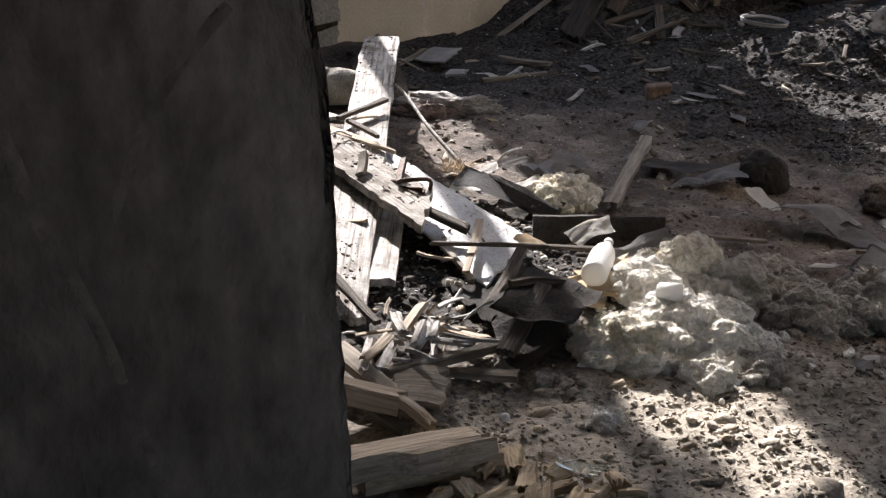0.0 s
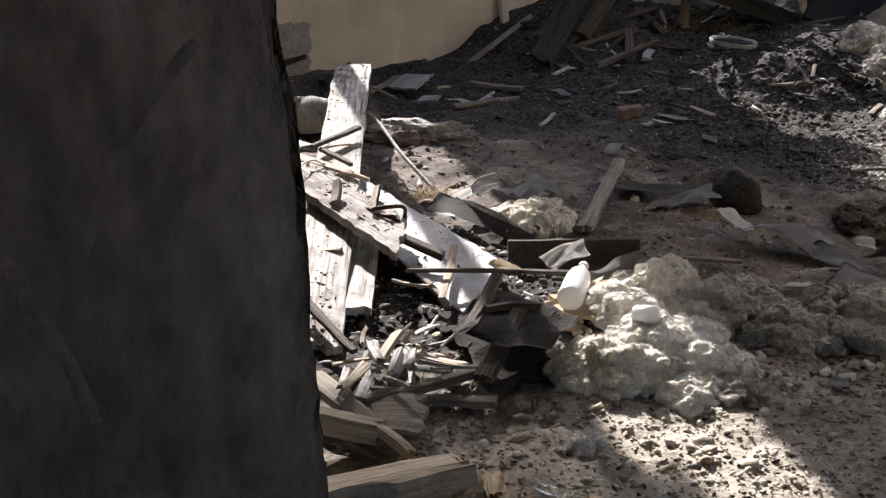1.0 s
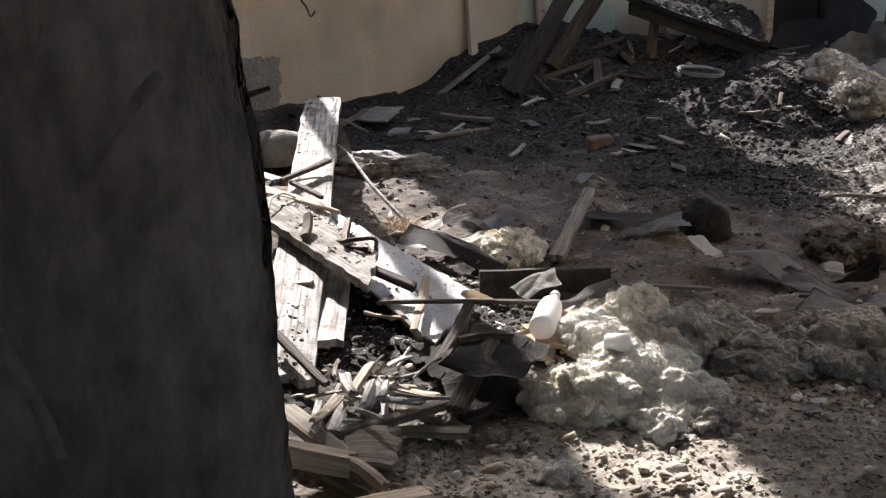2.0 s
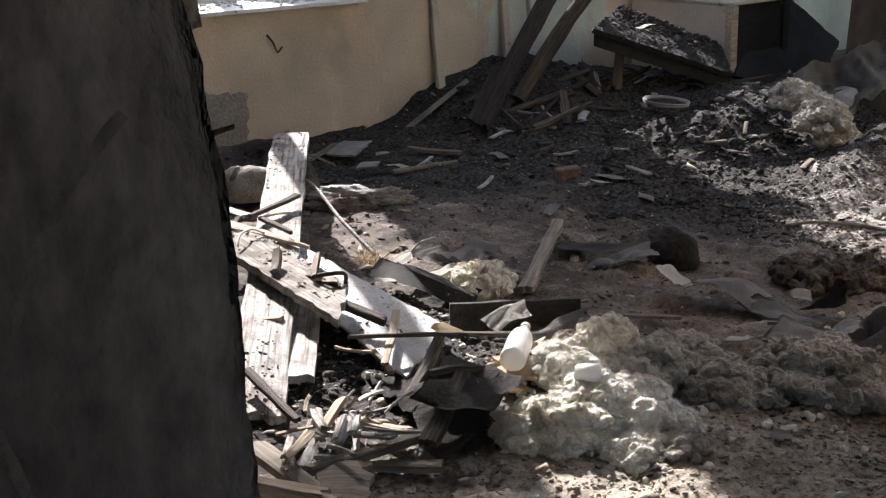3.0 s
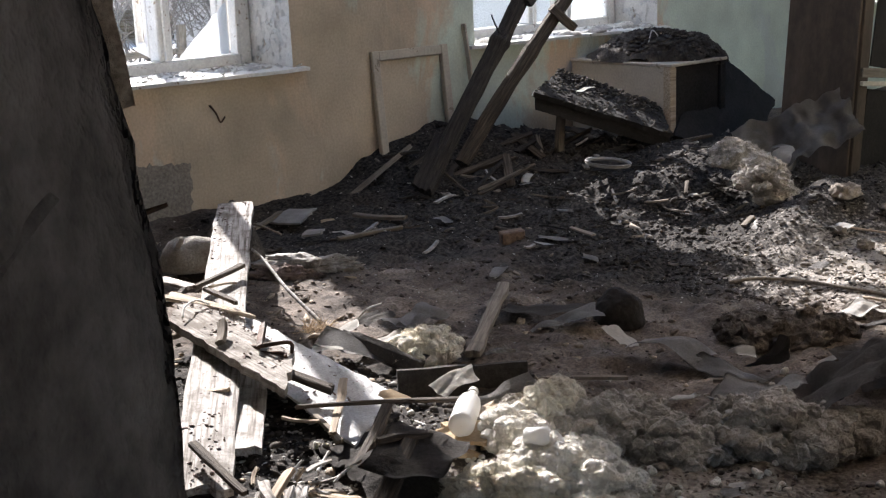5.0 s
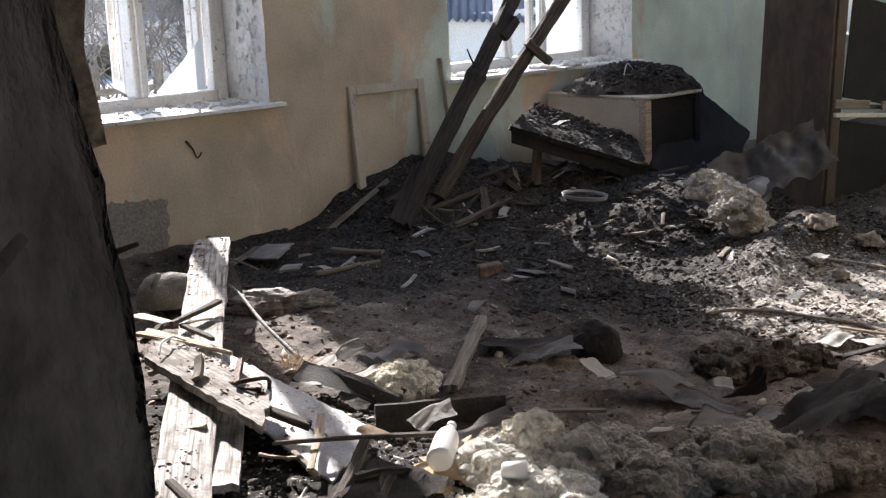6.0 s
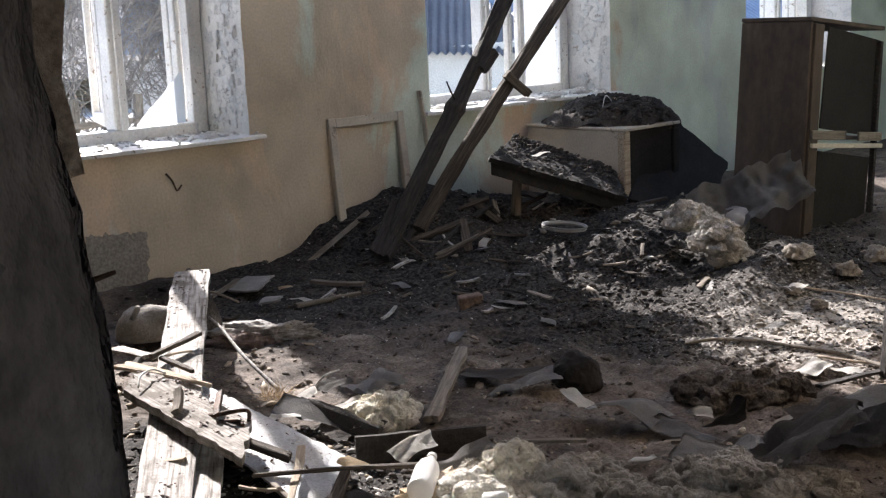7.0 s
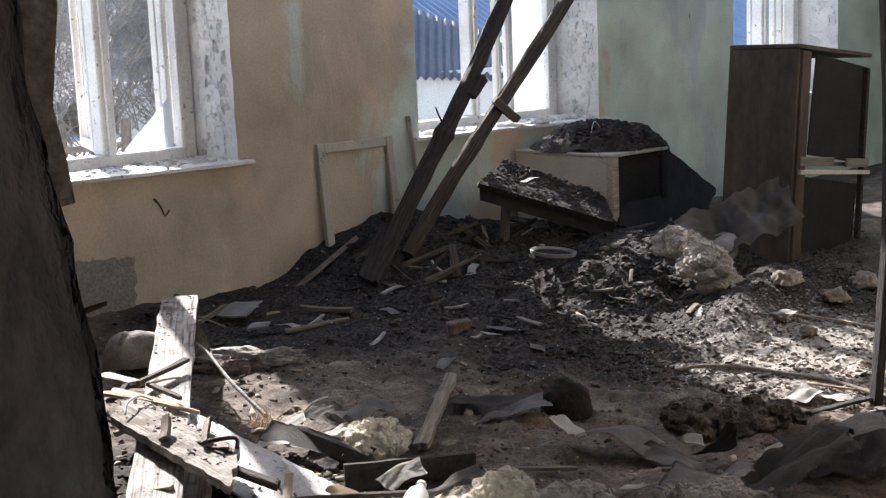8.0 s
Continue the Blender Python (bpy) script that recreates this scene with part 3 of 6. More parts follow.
def lump(name, at, size, mat, label, category, turn=0.0, seed=1, detail=5, rough=0.35, freq=2.2, group="", flat=0.25):
    m = Matrix.Translation(Vector(at) + Vector((0, 0, flat * size[2] * 0.9))) @ Matrix.Rotation(radians(turn), 4, "Z")
    return tagged(part(name, lump_mesh(size, seed, detail, rough, freq, flat), mat, smooth=True, m=m), label, category, group)


ICO = bmesh.new()
bmesh.ops.create_icosphere(ICO, subdivisions=1, radius=1)
ICO_V = np.array([v.co[:] for v in ICO.verts])
ICO_F = np.array([[v.index for v in f.verts] for f in ICO.faces])
ICO.free()


def mesh_from(name, co, faces, mat, smooth=False):
    me = bpy.data.meshes.new(name)
    me.vertices.add(len(co))
    me.vertices.foreach_set("co", np.asarray(co, dtype=np.float32).ravel())
    me.loops.add(faces.size)
    me.loops.foreach_set("vertex_index", faces.astype(np.int32).ravel())
    me.polygons.add(len(faces))
    me.polygons.foreach_set("loop_start", np.arange(0, faces.size, faces.shape[1], dtype=np.int32))
    me.update(calc_edges=True)
    me.materials.append(mat)
    if smooth:
        me.shade_smooth()
    return me


def puff_sphere(n):
    bm = bmesh.new()
    bmesh.ops.create_icosphere(bm, subdivisions=n, radius=1)
    v, f = np.array([x.co[:] for x in bm.verts]), np.array([[x.index for x in y.verts] for y in bm.faces])
    bm.free()
    return v, f


PUFF_V, PUFF_F = puff_sphere(3)
r_np = np.random.RandomState(5)


def wool(at, size, mat, label, turn=0.0, seed=1, n=85):
    """A clump of torn insulation: many soft puffs of uneven size heaped into one mass."""
    r = random.Random(seed)
    s = Vector(size)
    cos, faces, base = [], [], 0
    for k in range(n):
        if k == 0:
            c, rad = Vector((0, 0, 0.1 * s.z)), (s.x * 0.72, s.y * 0.72, s.z * 0.75)
        else:
            d = Vector((r.gauss(0, 1), r.gauss(0, 1), abs(r.gauss(0, 0.9)) + 0.05)).normalized()
            q = r.uniform(0.16, 1.0) * min(s) * 0.36
            c = Vector((d.x * s.x, d.y * s.y, d.z * s.z)) * r.uniform(0.72, 0.98)
            rad = (q * r.uniform(0.8, 1.5), q * r.uniform(0.8, 1.2), q * r.uniform(0.6, 0.95))
        o = Vector((seed * 1.9 + k * 3.3, k * 1.7, seed * 0.7))
        f1, f2, f3 = 1.6, 4.2, 9.5
        pts = []
        for v in PUFF_V:
            p = Vector(v)
            g = 1 + 0.30 * noise.noise(p * f1 + o) + 0.22 * abs(noise.noise(p * f2 + o)) + 0.13 * noise.noise(p * f3 + o)
            z = c.z + p.z * rad[2] * g
            pts.append((c.x + p.x * rad[0] * g, c.y + p.y * rad[1] * g, max(z, -0.1 * s.z)))
        cos.append(np.array(pts))
        faces.append(PUFF_F + base)
        base += len(PUFF_V)
    rough = new("rough", mesh_from("rough", np.concatenate(cos), np.concatenate(faces), mat))
    mod = rough.modifiers.new("remesh", "REMESH")
    mod.mode, mod.voxel_size = "VOXEL", max(0.0036, max(size) / 54)
    me = bpy.data.meshes.new_from_object(rough.evaluated_get(bpy.context.evaluated_depsgraph_get()))
    old = rough.data
    bpy.data.objects.remove(rough)
    bpy.data.meshes.remove(old)
    me.name = "glass_wool"
    # soften the creases, then fluff the skin
    ne = np.empty(len(me.edges) * 2, dtype=np.int32)
    me.edges.foreach_get("vertices", ne)
    ne = ne.reshape(-1, 2)
    co = np.empty(len(me.vertices) * 3)
    me.vertices.foreach_get("co", co)
    co = co.reshape(-1, 3)
    deg = np.bincount(ne.ravel(), minlength=len(co))[:, None]
    for _ in range(2):
        acc = np.zeros_like(co)
        np.add.at(acc, ne[:, 0], co[ne[:, 1]])
        np.add.at(acc, ne[:, 1], co[ne[:, 0]])
        co = 0.45 * co + 0.55 * acc / np.maximum(deg, 1)
    o = Vector((seed * 2.3, seed, 0))
    for i in range(len(co)):
        p = Vector(co[i])
        w = noise.noise_vector(p * 20 + o) * 0.012 + noise.noise_vector(p * 46 + o) * 0.008 + noise.noise_vector(p * 110 + o) * 0.004
        co[i] += (w.x, w.y, w.z)
    me.vertices.foreach_set("co", co.ravel())
    me.update()
    if not len(me.materials):
        me.materials.append(mat)
    me.shade_smooth()
    ob = new("glass_wool", me)
    ob.matrix_world = Matrix.Translation(at) @ Matrix.Rotation(radians(turn), 4, "Z")
    # loose fibres standing off the skin
    n_f = int(4500 * min(1.0, max(size) / 0.15))
    pick = r_np.randint(0, len(co), n_f)
    nor = np.empty(len(me.vertices) * 3)
    me.vertices.foreach_get("normal", nor)
    nor = nor.reshape(-1, 3)[pick]
    d = nor + r_np.normal(0, 0.8, (n_f, 3))
    d /= np.linalg.norm(d, axis=1)[:, None]
    side = np.cross(d, r_np.normal(0, 1, (n_f, 3)))
    side /= np.linalg.norm(side, axis=1)[:, None]
    ln = r_np.uniform(0.004, 0.022, (n_f, 1))
    p0 = co[pick]
    tri = np.stack([p0 - side * 0.0005, p0 + side * 0.0005, p0 + d * ln], 1).reshape(-1, 3)
    fz = new("fuzz", mesh_from("fuzz", tri, np.arange(3 * n_f).reshape(-1, 3), mat))
    fz.parent = ob
    tagged(fz, kind="stuff")
    return tagged(ob, label, "insulation", "torn glass wool")


# ---- noise on a grid, for the ground ----
def lattice(seed):
    return np.random.RandomState(seed).rand(256, 256)


def value_noise(x, y, freq, table):
    x, y = x * freq, y * freq
    xi, yi = np.floor(x).astype(int), np.floor(y).astype(int)
    fx, fy = x - xi, y - yi
    fx, fy = fx * fx * (3 - 2 * fx), fy * fy * (3 - 2 * fy)
    g = lambda a, b: table[a % 256, b % 256]
    return (g(xi, yi) * (1 - fx) * (1 - fy) + g(xi + 1, yi) * fx * (1 - fy) + g(xi, yi + 1) * (1 - fx) * fy + g(xi + 1, yi + 1) * fx * fy) - 0.5


TABLES = [lattice(i) for i in range(7)]
# mounds: x, y, reach x, reach y, height
MOUNDS = [(5.4, 6.2, 0.58, 0.5, 0.29), (4.85, 6.2, 0.35, 0.3, 0.11), (6.1, 5.5, 1.0, 0.6, 0.16), (7.2, 4.7, 0.9, 0.6, 0.14), (5.55, 4.55, 0.35, 0.3, 0.10), (5.4, 3.45, 0.5, 0.22, 0.09), (6.2, 4.5, 0.45, 0.35, 0.14),
          (2.45, 1.95, 0.5, 0.35, 0.02), (3.6, 2.2, 0.6, 0.35, 0.04), (5.9, 3.55, 0.5, 0.3, 0.12), (3.2, 6.2, 0.6, 0.25, 0.06), (2.75, 4.6, 0.5, 0.3, 0.03), (4.5, 3.0, 0.75, 0.8, -0.06), (5.15, 4.25, 0.5, 0.5, -0.045)]


def turned(x, y, freq, k):
    """Noise on a turned lattice, so that no octave lines up with another."""
    c, d = math.cos(0.7 + 1.1 * k), math.sin(0.7 + 1.1 * k)
    return value_noise(c * x - d * y + 31.7 * k, d * x + c * y + 17.3 * k, freq, TABLES[k])


def ground_height(x, y):
    h = 0.045 * turned(x, y, 1.1, 0) + 0.03 * turned(x, y, 3.3, 1)
    burnt = np.exp(-(((x - 5.9) / 1.8) ** 2 + ((y - 4.9) / 1.6) ** 2))
    trodden = np.exp(-(((x - 3.6) / 1.0) ** 2 + ((y - 3.1) / 1.3) ** 2))
    h = h + (0.024 + 0.05 * burnt) * turned(x, y, 7.0, 2) + (0.016 + 0.022 * burnt + 0.014 * trodden) * turned(x, y, 15.0, 3)
    h = h + (0.005 + 0.008 * burnt + 0.008 * trodden) * np.abs(turned(x, y, 27.0, 4)) * 2 + 0.004 * turned(x, y, 48.0, 5)
    h = h + 0.03 * trodden * (1 - 4 * np.abs(turned(x * 0.7 + 0.7 * y, 0.7 * y - 0.7 * x, 5.0, 6))) * (turned(x, y, 2.2, 1) + 0.5)
    for mx, my, rx, ry, mh in MOUNDS:
        h = h + mh * np.exp(-(((x - mx) / rx) ** 2 + ((y - my) / ry) ** 2))
    return h


def on_ground(x, y, lift=0.0):
    return (x, y, float(ground_height(np.array([x]), np.array([y]))[0]) + lift)


# ---- ground and floor ----
def steps(*runs):
    return np.concatenate([np.arange(a, b, s) for a, b, s in runs])


def build_floor():
    xs = np.append(steps((-3.0, 1.2, 0.15), (1.2, 3.2, 0.0095), (3.2, 6.6, 0.016), (6.6, 8.2, 0.035), (8.2, 12.0, 0.1)), 12.0)
    ys = np.append(steps((-3.5, 1.3, 0.15), (1.3, 3.2, 0.0095), (3.2, 6.1, 0.016)), 6.1)
    gx, gy = np.meshgrid(xs, ys, indexing="ij")
    co = np.stack([gx, gy, ground_height(gx, gy)], -1).reshape(-1, 3)
    nx, ny = len(xs), len(ys)
    i = np.arange((nx - 1) * (ny - 1))
    a = (i // (ny - 1)) * ny + i % (ny - 1)
    faces = np.stack([a, a + ny, a + ny + 1, a + 1], -1)
    me = bpy.data.meshes.new("floor")
    me.vertices.add(len(co))
    me.vertices.foreach_set("co", co.ravel())
    me.loops.add(faces.size)
    me.loops.foreach_set("vertex_index", faces.ravel())
    me.polygons.add(len(faces))
    me.polygons.foreach_set("loop_start", np.arange(0, faces.size, 4))
    me.update(calc_edges=True)
    me.materials.append(EARTH)
    me.shade_smooth()
    return tagged(new("floor", me), "uneven clay floor strewn with ash and dirt", "floor", kind="structure")


build_floor()
bm = bmesh.new()
bmesh.ops.create_grid(bm, x_segments=60, y_segments=60, size=700)
for v in bm.verts:
    v.co.z = -0.55
tagged(part("ground", bm, SNOW), "dry grass with patches of old snow", "ground", kind="structure")

# ---- walls ----
INNER, OUTER, SILL, HEAD = 6.1, 6.7, 0.75, 3.3
OPENINGS = [(2.42, 4.22), (5.62, 7.42), (9.15, 10.81)]


def window_wall():
    bm = bmesh.new()
    add_box(bm, (-3, INNER, -0.6), (12, OUTER, SILL))
    add_box(bm, (-3, INNER, HEAD), (12, OUTER, 3.6))
    edges = [-3.0] + [x for o in OPENINGS for x in o] + [12.0]
    for x0, x1 in zip(edges[::2], edges[1::2]):
        add_box(bm, (x0, INNER, SILL), (x1, OUTER, HEAD))
    for f in bm.faces:
        f.normal_update()
        c = f.calc_center_median()
        if abs(f.normal.x) > 0.9 and -2.9 < c.x < 11.9 and SILL < c.z < HEAD:
            f.material_index = 1
    # chipped corners of the reveals
    bmesh.ops.subdivide_edges(bm, edges=[e for e in bm.edges if abs((e.verts[0].co - e.verts[1].co).normalized().z) > 0.9 and e.calc_length() > 1], cuts=60)
    for v in bm.verts:
        if abs(v.co.y - INNER) < 1e-4 and SILL + 0.02 < v.co.z < HEAD - 0.02 and any(abs(v.co.x - x) < 1e-4 for o in OPENINGS for x in o):
            side = 1 if any(abs(v.co.x - o[1]) < 1e-4 for o in OPENINGS) else -1
            v.co.x += side * (0.006 * noise.noise((v.co.x, 0, v.co.z * 7)) + 0.012 * max(0, noise.noise((v.co.x, 5, v.co.z * 16)) - 0.15))
    return tagged(part("wall_north", bm, [WALL, REVEAL]), "peeling ochre and green limewashed plaster wall", "wall", kind="structure")


window_wall()
tagged(part("wall_east", box((12.0, -3.5, -0.6), (12.5, 6.1, 3.6)), WALL), "peeling green plaster wall", "wall", kind="structure")
tagged(part("wall_west", box((-3.5, -3.5, -0.6), (-3.0, 6.1, 3.6)), WALL), "ochre plaster wall", "wall", kind="structure")
# unseen wall; its opening is added to light the partition and near floor
bm = box((-3.0, -4.0, -0.6), (12.0, -3.5, 0.9))
add_box(bm, (-3.0, -4.0, 2.3), (12.0, -3.5, 3.6))
add_box(bm, (-3.0, -4.0, 0.9), (-1.0, -3.5, 2.3))
add_box(bm, (1.6, -4.0, 0.9), (12.0, -3.5, 2.3))
tagged(part("wall_south", bm, SOOTY_WALL), "sooty clay wall", "wall", kind="structure")
# out of view; the opening over the middle is added to let light in
bm = bmesh.new()
for lo, hi in (((-3.5, -4.0, 3.6), (12.5, 2.0, 3.8)), ((-3.5, 5.3, 3.6), (12.5, 6.7, 3.8)), ((-3.5, 2.0, 3.6), (3.6, 5.3, 3.8)), ((10.2, 2.0, 3.6), (12.5, 5.3, 3.8)), ((3.6, 2.0, 3.6), (10.2, 3.0, 3.8))):
    add_box(bm, lo, hi)
tagged(part("ceiling", bm, CEILING), "smoke-stained plaster ceiling", "ceiling", kind="structure")


def broken_partition():
    """The clay wall beside the camera, broken off in a ragged upright edge."""
    bm = bmesh.new()
    zs = np.arange(-0.1, 2.26, 0.02)
    xs = [-3.0, -1.5, -0.5, 0.0] + list(np.arange(0.1, 0.56, 0.02)) + [None]
    grid = []
    for z in zs:
        edge = float(np.interp(z, [0, 0.74, 0.9, 1.1, 1.2, 1.33, 1.41, 1.5, 2.2], [0.585, 0.572, 0.567, 0.556, 0.547, 0.530, 0.516, 0.511, 0.47]))
        edge += 0.005 * noise.noise((z * 16, 1, 0)) + 0.004 * noise.noise((z * 45, 3, 0))
        rows = []
        for side, y in ((0, 1.04), (1, 1.32)):
            row = []
            for x in xs:
                xx = edge - 0.015 * side if x is None else min(x, edge - 0.004)
                if side and x is None:
                    xx -= 0.09
                yy = y + (0.012 * noise.noise((xx * 5, z * 4, 0)) + 0.006 * noise.noise((xx * 22, z * 18, 3))) * (1 if side == 0 else -1)
                if side == 0 and x is not None and edge - x < 0.05:
                    yy += 0.010 * (1 - (edge - x) / 0.05)
                row.append(bm.verts.new((xx, yy, z)))
            rows.append(row)
        grid.append(rows)
    for r0, r1 in zip(grid, grid[1:]):
        for s in (0, 1):
            for j in range(len(xs) - 1):
                bm.faces.new([r0[s][j], r0[s][j + 1], r1[s][j + 1], r1[s][j]])
        bm.faces.new([r0[0][-1], r0[1][-1], r1[1][-1], r1[0][-1]])
    return tagged(part("wall_partition", bm, SOOTY_WALL, smooth=True), "sooty clay partition with a broken upright edge", "wall", kind="structure")


broken_partition()
# unseen rest of the partition, given a pale finish as a light reflector
bm = box((-3.0, 1.04, 2.25), (12.0, 1.32, 3.6))
add_box(bm, (2.7, 1.04, -0.1), (12.0, 1.32, 2.25))
tagged(part("wall_partition_rest", bm, WALL), "clay partition over a wide opening, unseen and pale to bounce light", "wall", kind="structure")
jamb = board("door_lining", (0.590, 1.262, 1.235), (0.586, 1.262, 2.25), 0.118, 0.03, LATH, "brown sooty lath lining of the broken partition", "lining", roll=0, ragged=(0.10, 0), seed=5, wear=0.012)
jamb["kind"] = "structure"
rod("nail", [(0.545, 1.045, 1.215), (0.566, 1.036, 1.221)], 0.003, 0.002, RUST, "bent rusty nail in the clay wall", "nail", n=2)


for pts in ([(0.250, 1.046, 1.189), (0.280, 1.044, 1.090), (0.307, 1.044, 1.025), (0.335, 1.044, 0.944), (0.355, 1.044, 0.870), (0.376, 1.044, 0.781), (0.391, 1.044, 0.648)], [(0.462, 1.046, 1.244), (0.432, 1.046, 1.216), (0.397, 1.044, 1.179), (0.368, 1.044, 1.129), (0.341, 1.044, 1.069), (0.331, 1.046, 1.034)]):
    seam = rod("root", pts, 0.011, 0.009, ROOT, "dark root grown into the clay wall", "root", n=6, rough=0.3)
    seam["kind"] = "structure"
patch = panel("plaster_patch", [(3.156, 6.098, 0.348), (3.516, 6.098, 0.320), (3.497, 6.098, -0.007), (3.123, 6.098, 0.008)], 0.006, CEILING, "bare grey patch in the plaster", "plaster", 3, 0.03, 0.001, "", 22, 14)
patch["kind"] = "structure"
# stands in for a small dark curved mark on the plaster
rod("hook", [(3.659, 6.095, 0.616), (3.687, 6.080, 0.571), (3.711, 6.080, 0.518), (3.748, 6.090, 0.544)], 0.006, 0.004, RUST, "dark curved mark on the wall, built as a thin rod", "hook", n=4)

def paint_flakes(name, n, spot, seed, mat, label):
    """Curls of old limewash standing off a wall: spot gives a place, the wall's outward side and a size."""
    r = random.Random(seed)
    co, faces = [], []
    for _ in range(n):
        at, out, size = spot(r)
        along = out.cross(WORLD_UP).normalized()
        wide, tall, lift = size * r.uniform(0.25, 0.6), size * r.uniform(0.7, 1.8), size * r.uniform(0.12, 0.4)
        lean = r.uniform(-0.5, 0.5)
        base = len(co)
        for k in range(4):
            u = k / 3
            off = out * (0.002 + lift * u * u)
            for v in (-0.5, 0.5):
                jag = 1 + r.uniform(-0.35, 0.35)
                co.append(Vector(at) + off + along * (u * wide * jag) + WORLD_UP * (v * tall * jag + lean * u * wide))
        for k in range(3):
            faces.append((base + 2 * k, base + 2 * k + 2, base + 2 * k + 3, base + 2 * k + 1))
    ob = new(name, mesh_from(name, np.array([c[:] for c in co]), np.array(faces), mat))
    return tagged(ob, label, "paint flakes", kind="stuff")


def wall_spot(r):
    x = r.choice((r.uniform(4.9, 5.6), r.uniform(5.2, 5.6), r.uniform(7.46, 8.9), r.uniform(7.46, 8.0)))
    return (x, INNER - 0.001, r.uniform(0.85, 2.0)), Vector((0, -1, 0)), r.uniform(0.006, 0.022)


def reveal_spot(r):
    x = r.choice((OPENINGS[0][1], OPENINGS[1][1])) - 0.001
    return (x, r.uniform(6.12, 6.47), r.uniform(0.8, 2.0)), Vector((-1, 0, 0)), r.uniform(0.012, 0.04)


paint_flakes("wall_flakes", 55, wall_spot, 3, WALL, "curling flakes of limewash on the plaster wall")
paint_flakes("reveal_flakes", 240, reveal_spot, 4, REVEAL, "curling flakes of whitewash in the window reveals")

# ---- windows ----
def window(i, x0, x1):
    w = empty("window_%d" % i, pose((x0 + x1) / 2, 6.55, SILL), "white-painted wooden window with flaking paint and missing panes", "window", kind="structure")
    y0, y1 = -0.05, 0.06
    half = (x1 - x0) / 2
    bottom, top = 0.0, HEAD - SILL
    post = 0.035 if i == 2 else half - 0.565  # the post between the two right-hand lights

    def piece(name, a, b, bevel=0.008, mat=PAINT, label="", parent=None):
        return part(name, box(a, b, bevel), mat, parent or w, label)
    piece("window_frame", (-half, y0, bottom), (-half + 0.08, y1, top))
    piece("window_frame", (half - 0.08, y0, bottom), (half, y1, top))
    piece("window_frame", (-half + 0.08, y0, top - 0.08), (half - 0.08, y1, top))
    piece("window_frame", (-half + 0.08, y0, bottom), (half - 0.08, y1, 0.085))
    piece("window_bead", (half - 0.105, y0 - 0.012, 0.085), (half - 0.08, y0 + 0.02, top - 0.08), 0.004)
    piece("mullion", (post - 0.045, y0, 0.085), (post + 0.045, y1, top - 0.08))
    piece("mullion_bead", (post - 0.015, y0 - 0.02, 0.085), (post + 0.02, y0, top - 0.08), 0.004)
    if i == 2:  # sashes standing ajar beside the post
        for x, wide, turn in ((0.235, 0.05, 6.0), (0.355, 0.065, -4.0)):
            sash = part("casement", box((-wide / 2, -0.02, 0), (wide / 2, 0.03, 2.3), 0.006), PAINT, w)
            sash.matrix_basis = pose(x, y0 - 0.02, 0.09, 0, 0, turn)
            part("sash_bead", box((-wide / 2 + 0.008, -0.032, 0.0), (-wide / 2 + 0.022, -0.021, 2.3), 0.003), PAINT, sash)
        return w
    # casements thrown open to the outside, inner and outer ones together
    for x, depth, turn in ((post - 0.025, 0.52, -21.0), (post + 0.02, 0.44, -21.0), (half - 0.09, 0.13, 2.0)):
        sash = part("casement", box((-0.02, 0, 0), (0.02, 0.06, 1.62), 0.005), PAINT, w)
        sash.matrix_basis = pose(x, y1 + 0.004, 0.10, 0, 0, turn)
        part("stile", box((-0.02, depth - 0.06, 0), (0.02, depth, 1.62), 0.005), PAINT, sash)
        part("rail", box((-0.018, 0.06, 0), (0.018, depth - 0.06, 0.06), 0.005), PAINT, sash)
        part("rail", box((-0.018, 0.06, 1.56), (0.018, depth - 0.06, 1.62), 0.005), PAINT, sash)
    return w


def sill(i, x0, x1):
    rng = random.Random(i)
    bm = board_mesh(x1 - x0 + 0.16, 0.47, 0.022, rng, wear=0.008, across=10, warp=0.003)
    ob = part("window_sill_%d" % i, bm, PAINT, m=frame_of((x0 - 0.08, 6.275, SILL + 0.012), (x1 + 0.08, 6.275, SILL + 0.012)))
    return tagged(ob, "flaking white window sill covered in plaster dust", "sill", kind="structure")


for i, (x0, x1) in enumerate(OPENINGS):
    window(i + 1, x0, x1)
    sill(i + 1, x0, x1)
# unseen polythene added over an upper light, dimming sun on the near floor
bm = box((2.50, 6.488, 2.60), (3.56, 6.492, 3.25))
add_box(bm, (3.56, 6.488, 2.94), (3.80, 6.492, 3.25))
tagged(part("window_film", bm, SHADING_FILM), "unseen polythene added over an upper window light to dim the sun", "film", kind="structure")


def pane(name, lo, hi, mat, label, seed, cut=0.25):
    """A broken pane: an upright sheet with a torn upper edge."""
    bm = bmesh.new()
    n = 14
    rows = []
    for i in range(n + 1):
        u = i / n
        x = lo[0] + (hi[0] - lo[0]) * u
        z = hi[1] - cut * (hi[1] - lo[1]) * (1 - u) + 0.02 * noise.noise((x * 30, seed, 0))
        y = 0.012 * noise.noise((x * 7, seed, 1))
        y2 = 0.02 * noise.noise((x * 5, seed, 4))
        rows.append((bm.verts.new((x, 6.53 + y, lo[1])), bm.verts.new((x, 6.53 + y2, (lo[1] + z) / 2)), bm.verts.new((x, 6.53 + y, z))))
    for r, s in zip(rows, rows[1:]):
        bm.faces.new([r[0], s[0], s[1], r[1]])
        bm.faces.new([r[1], s[1], s[2], r[2]])
    bmesh.ops.solidify(bm, geom=bm.faces[:], thickness=0.003)
    return tagged(part(name, bm, mat), label, "pane")


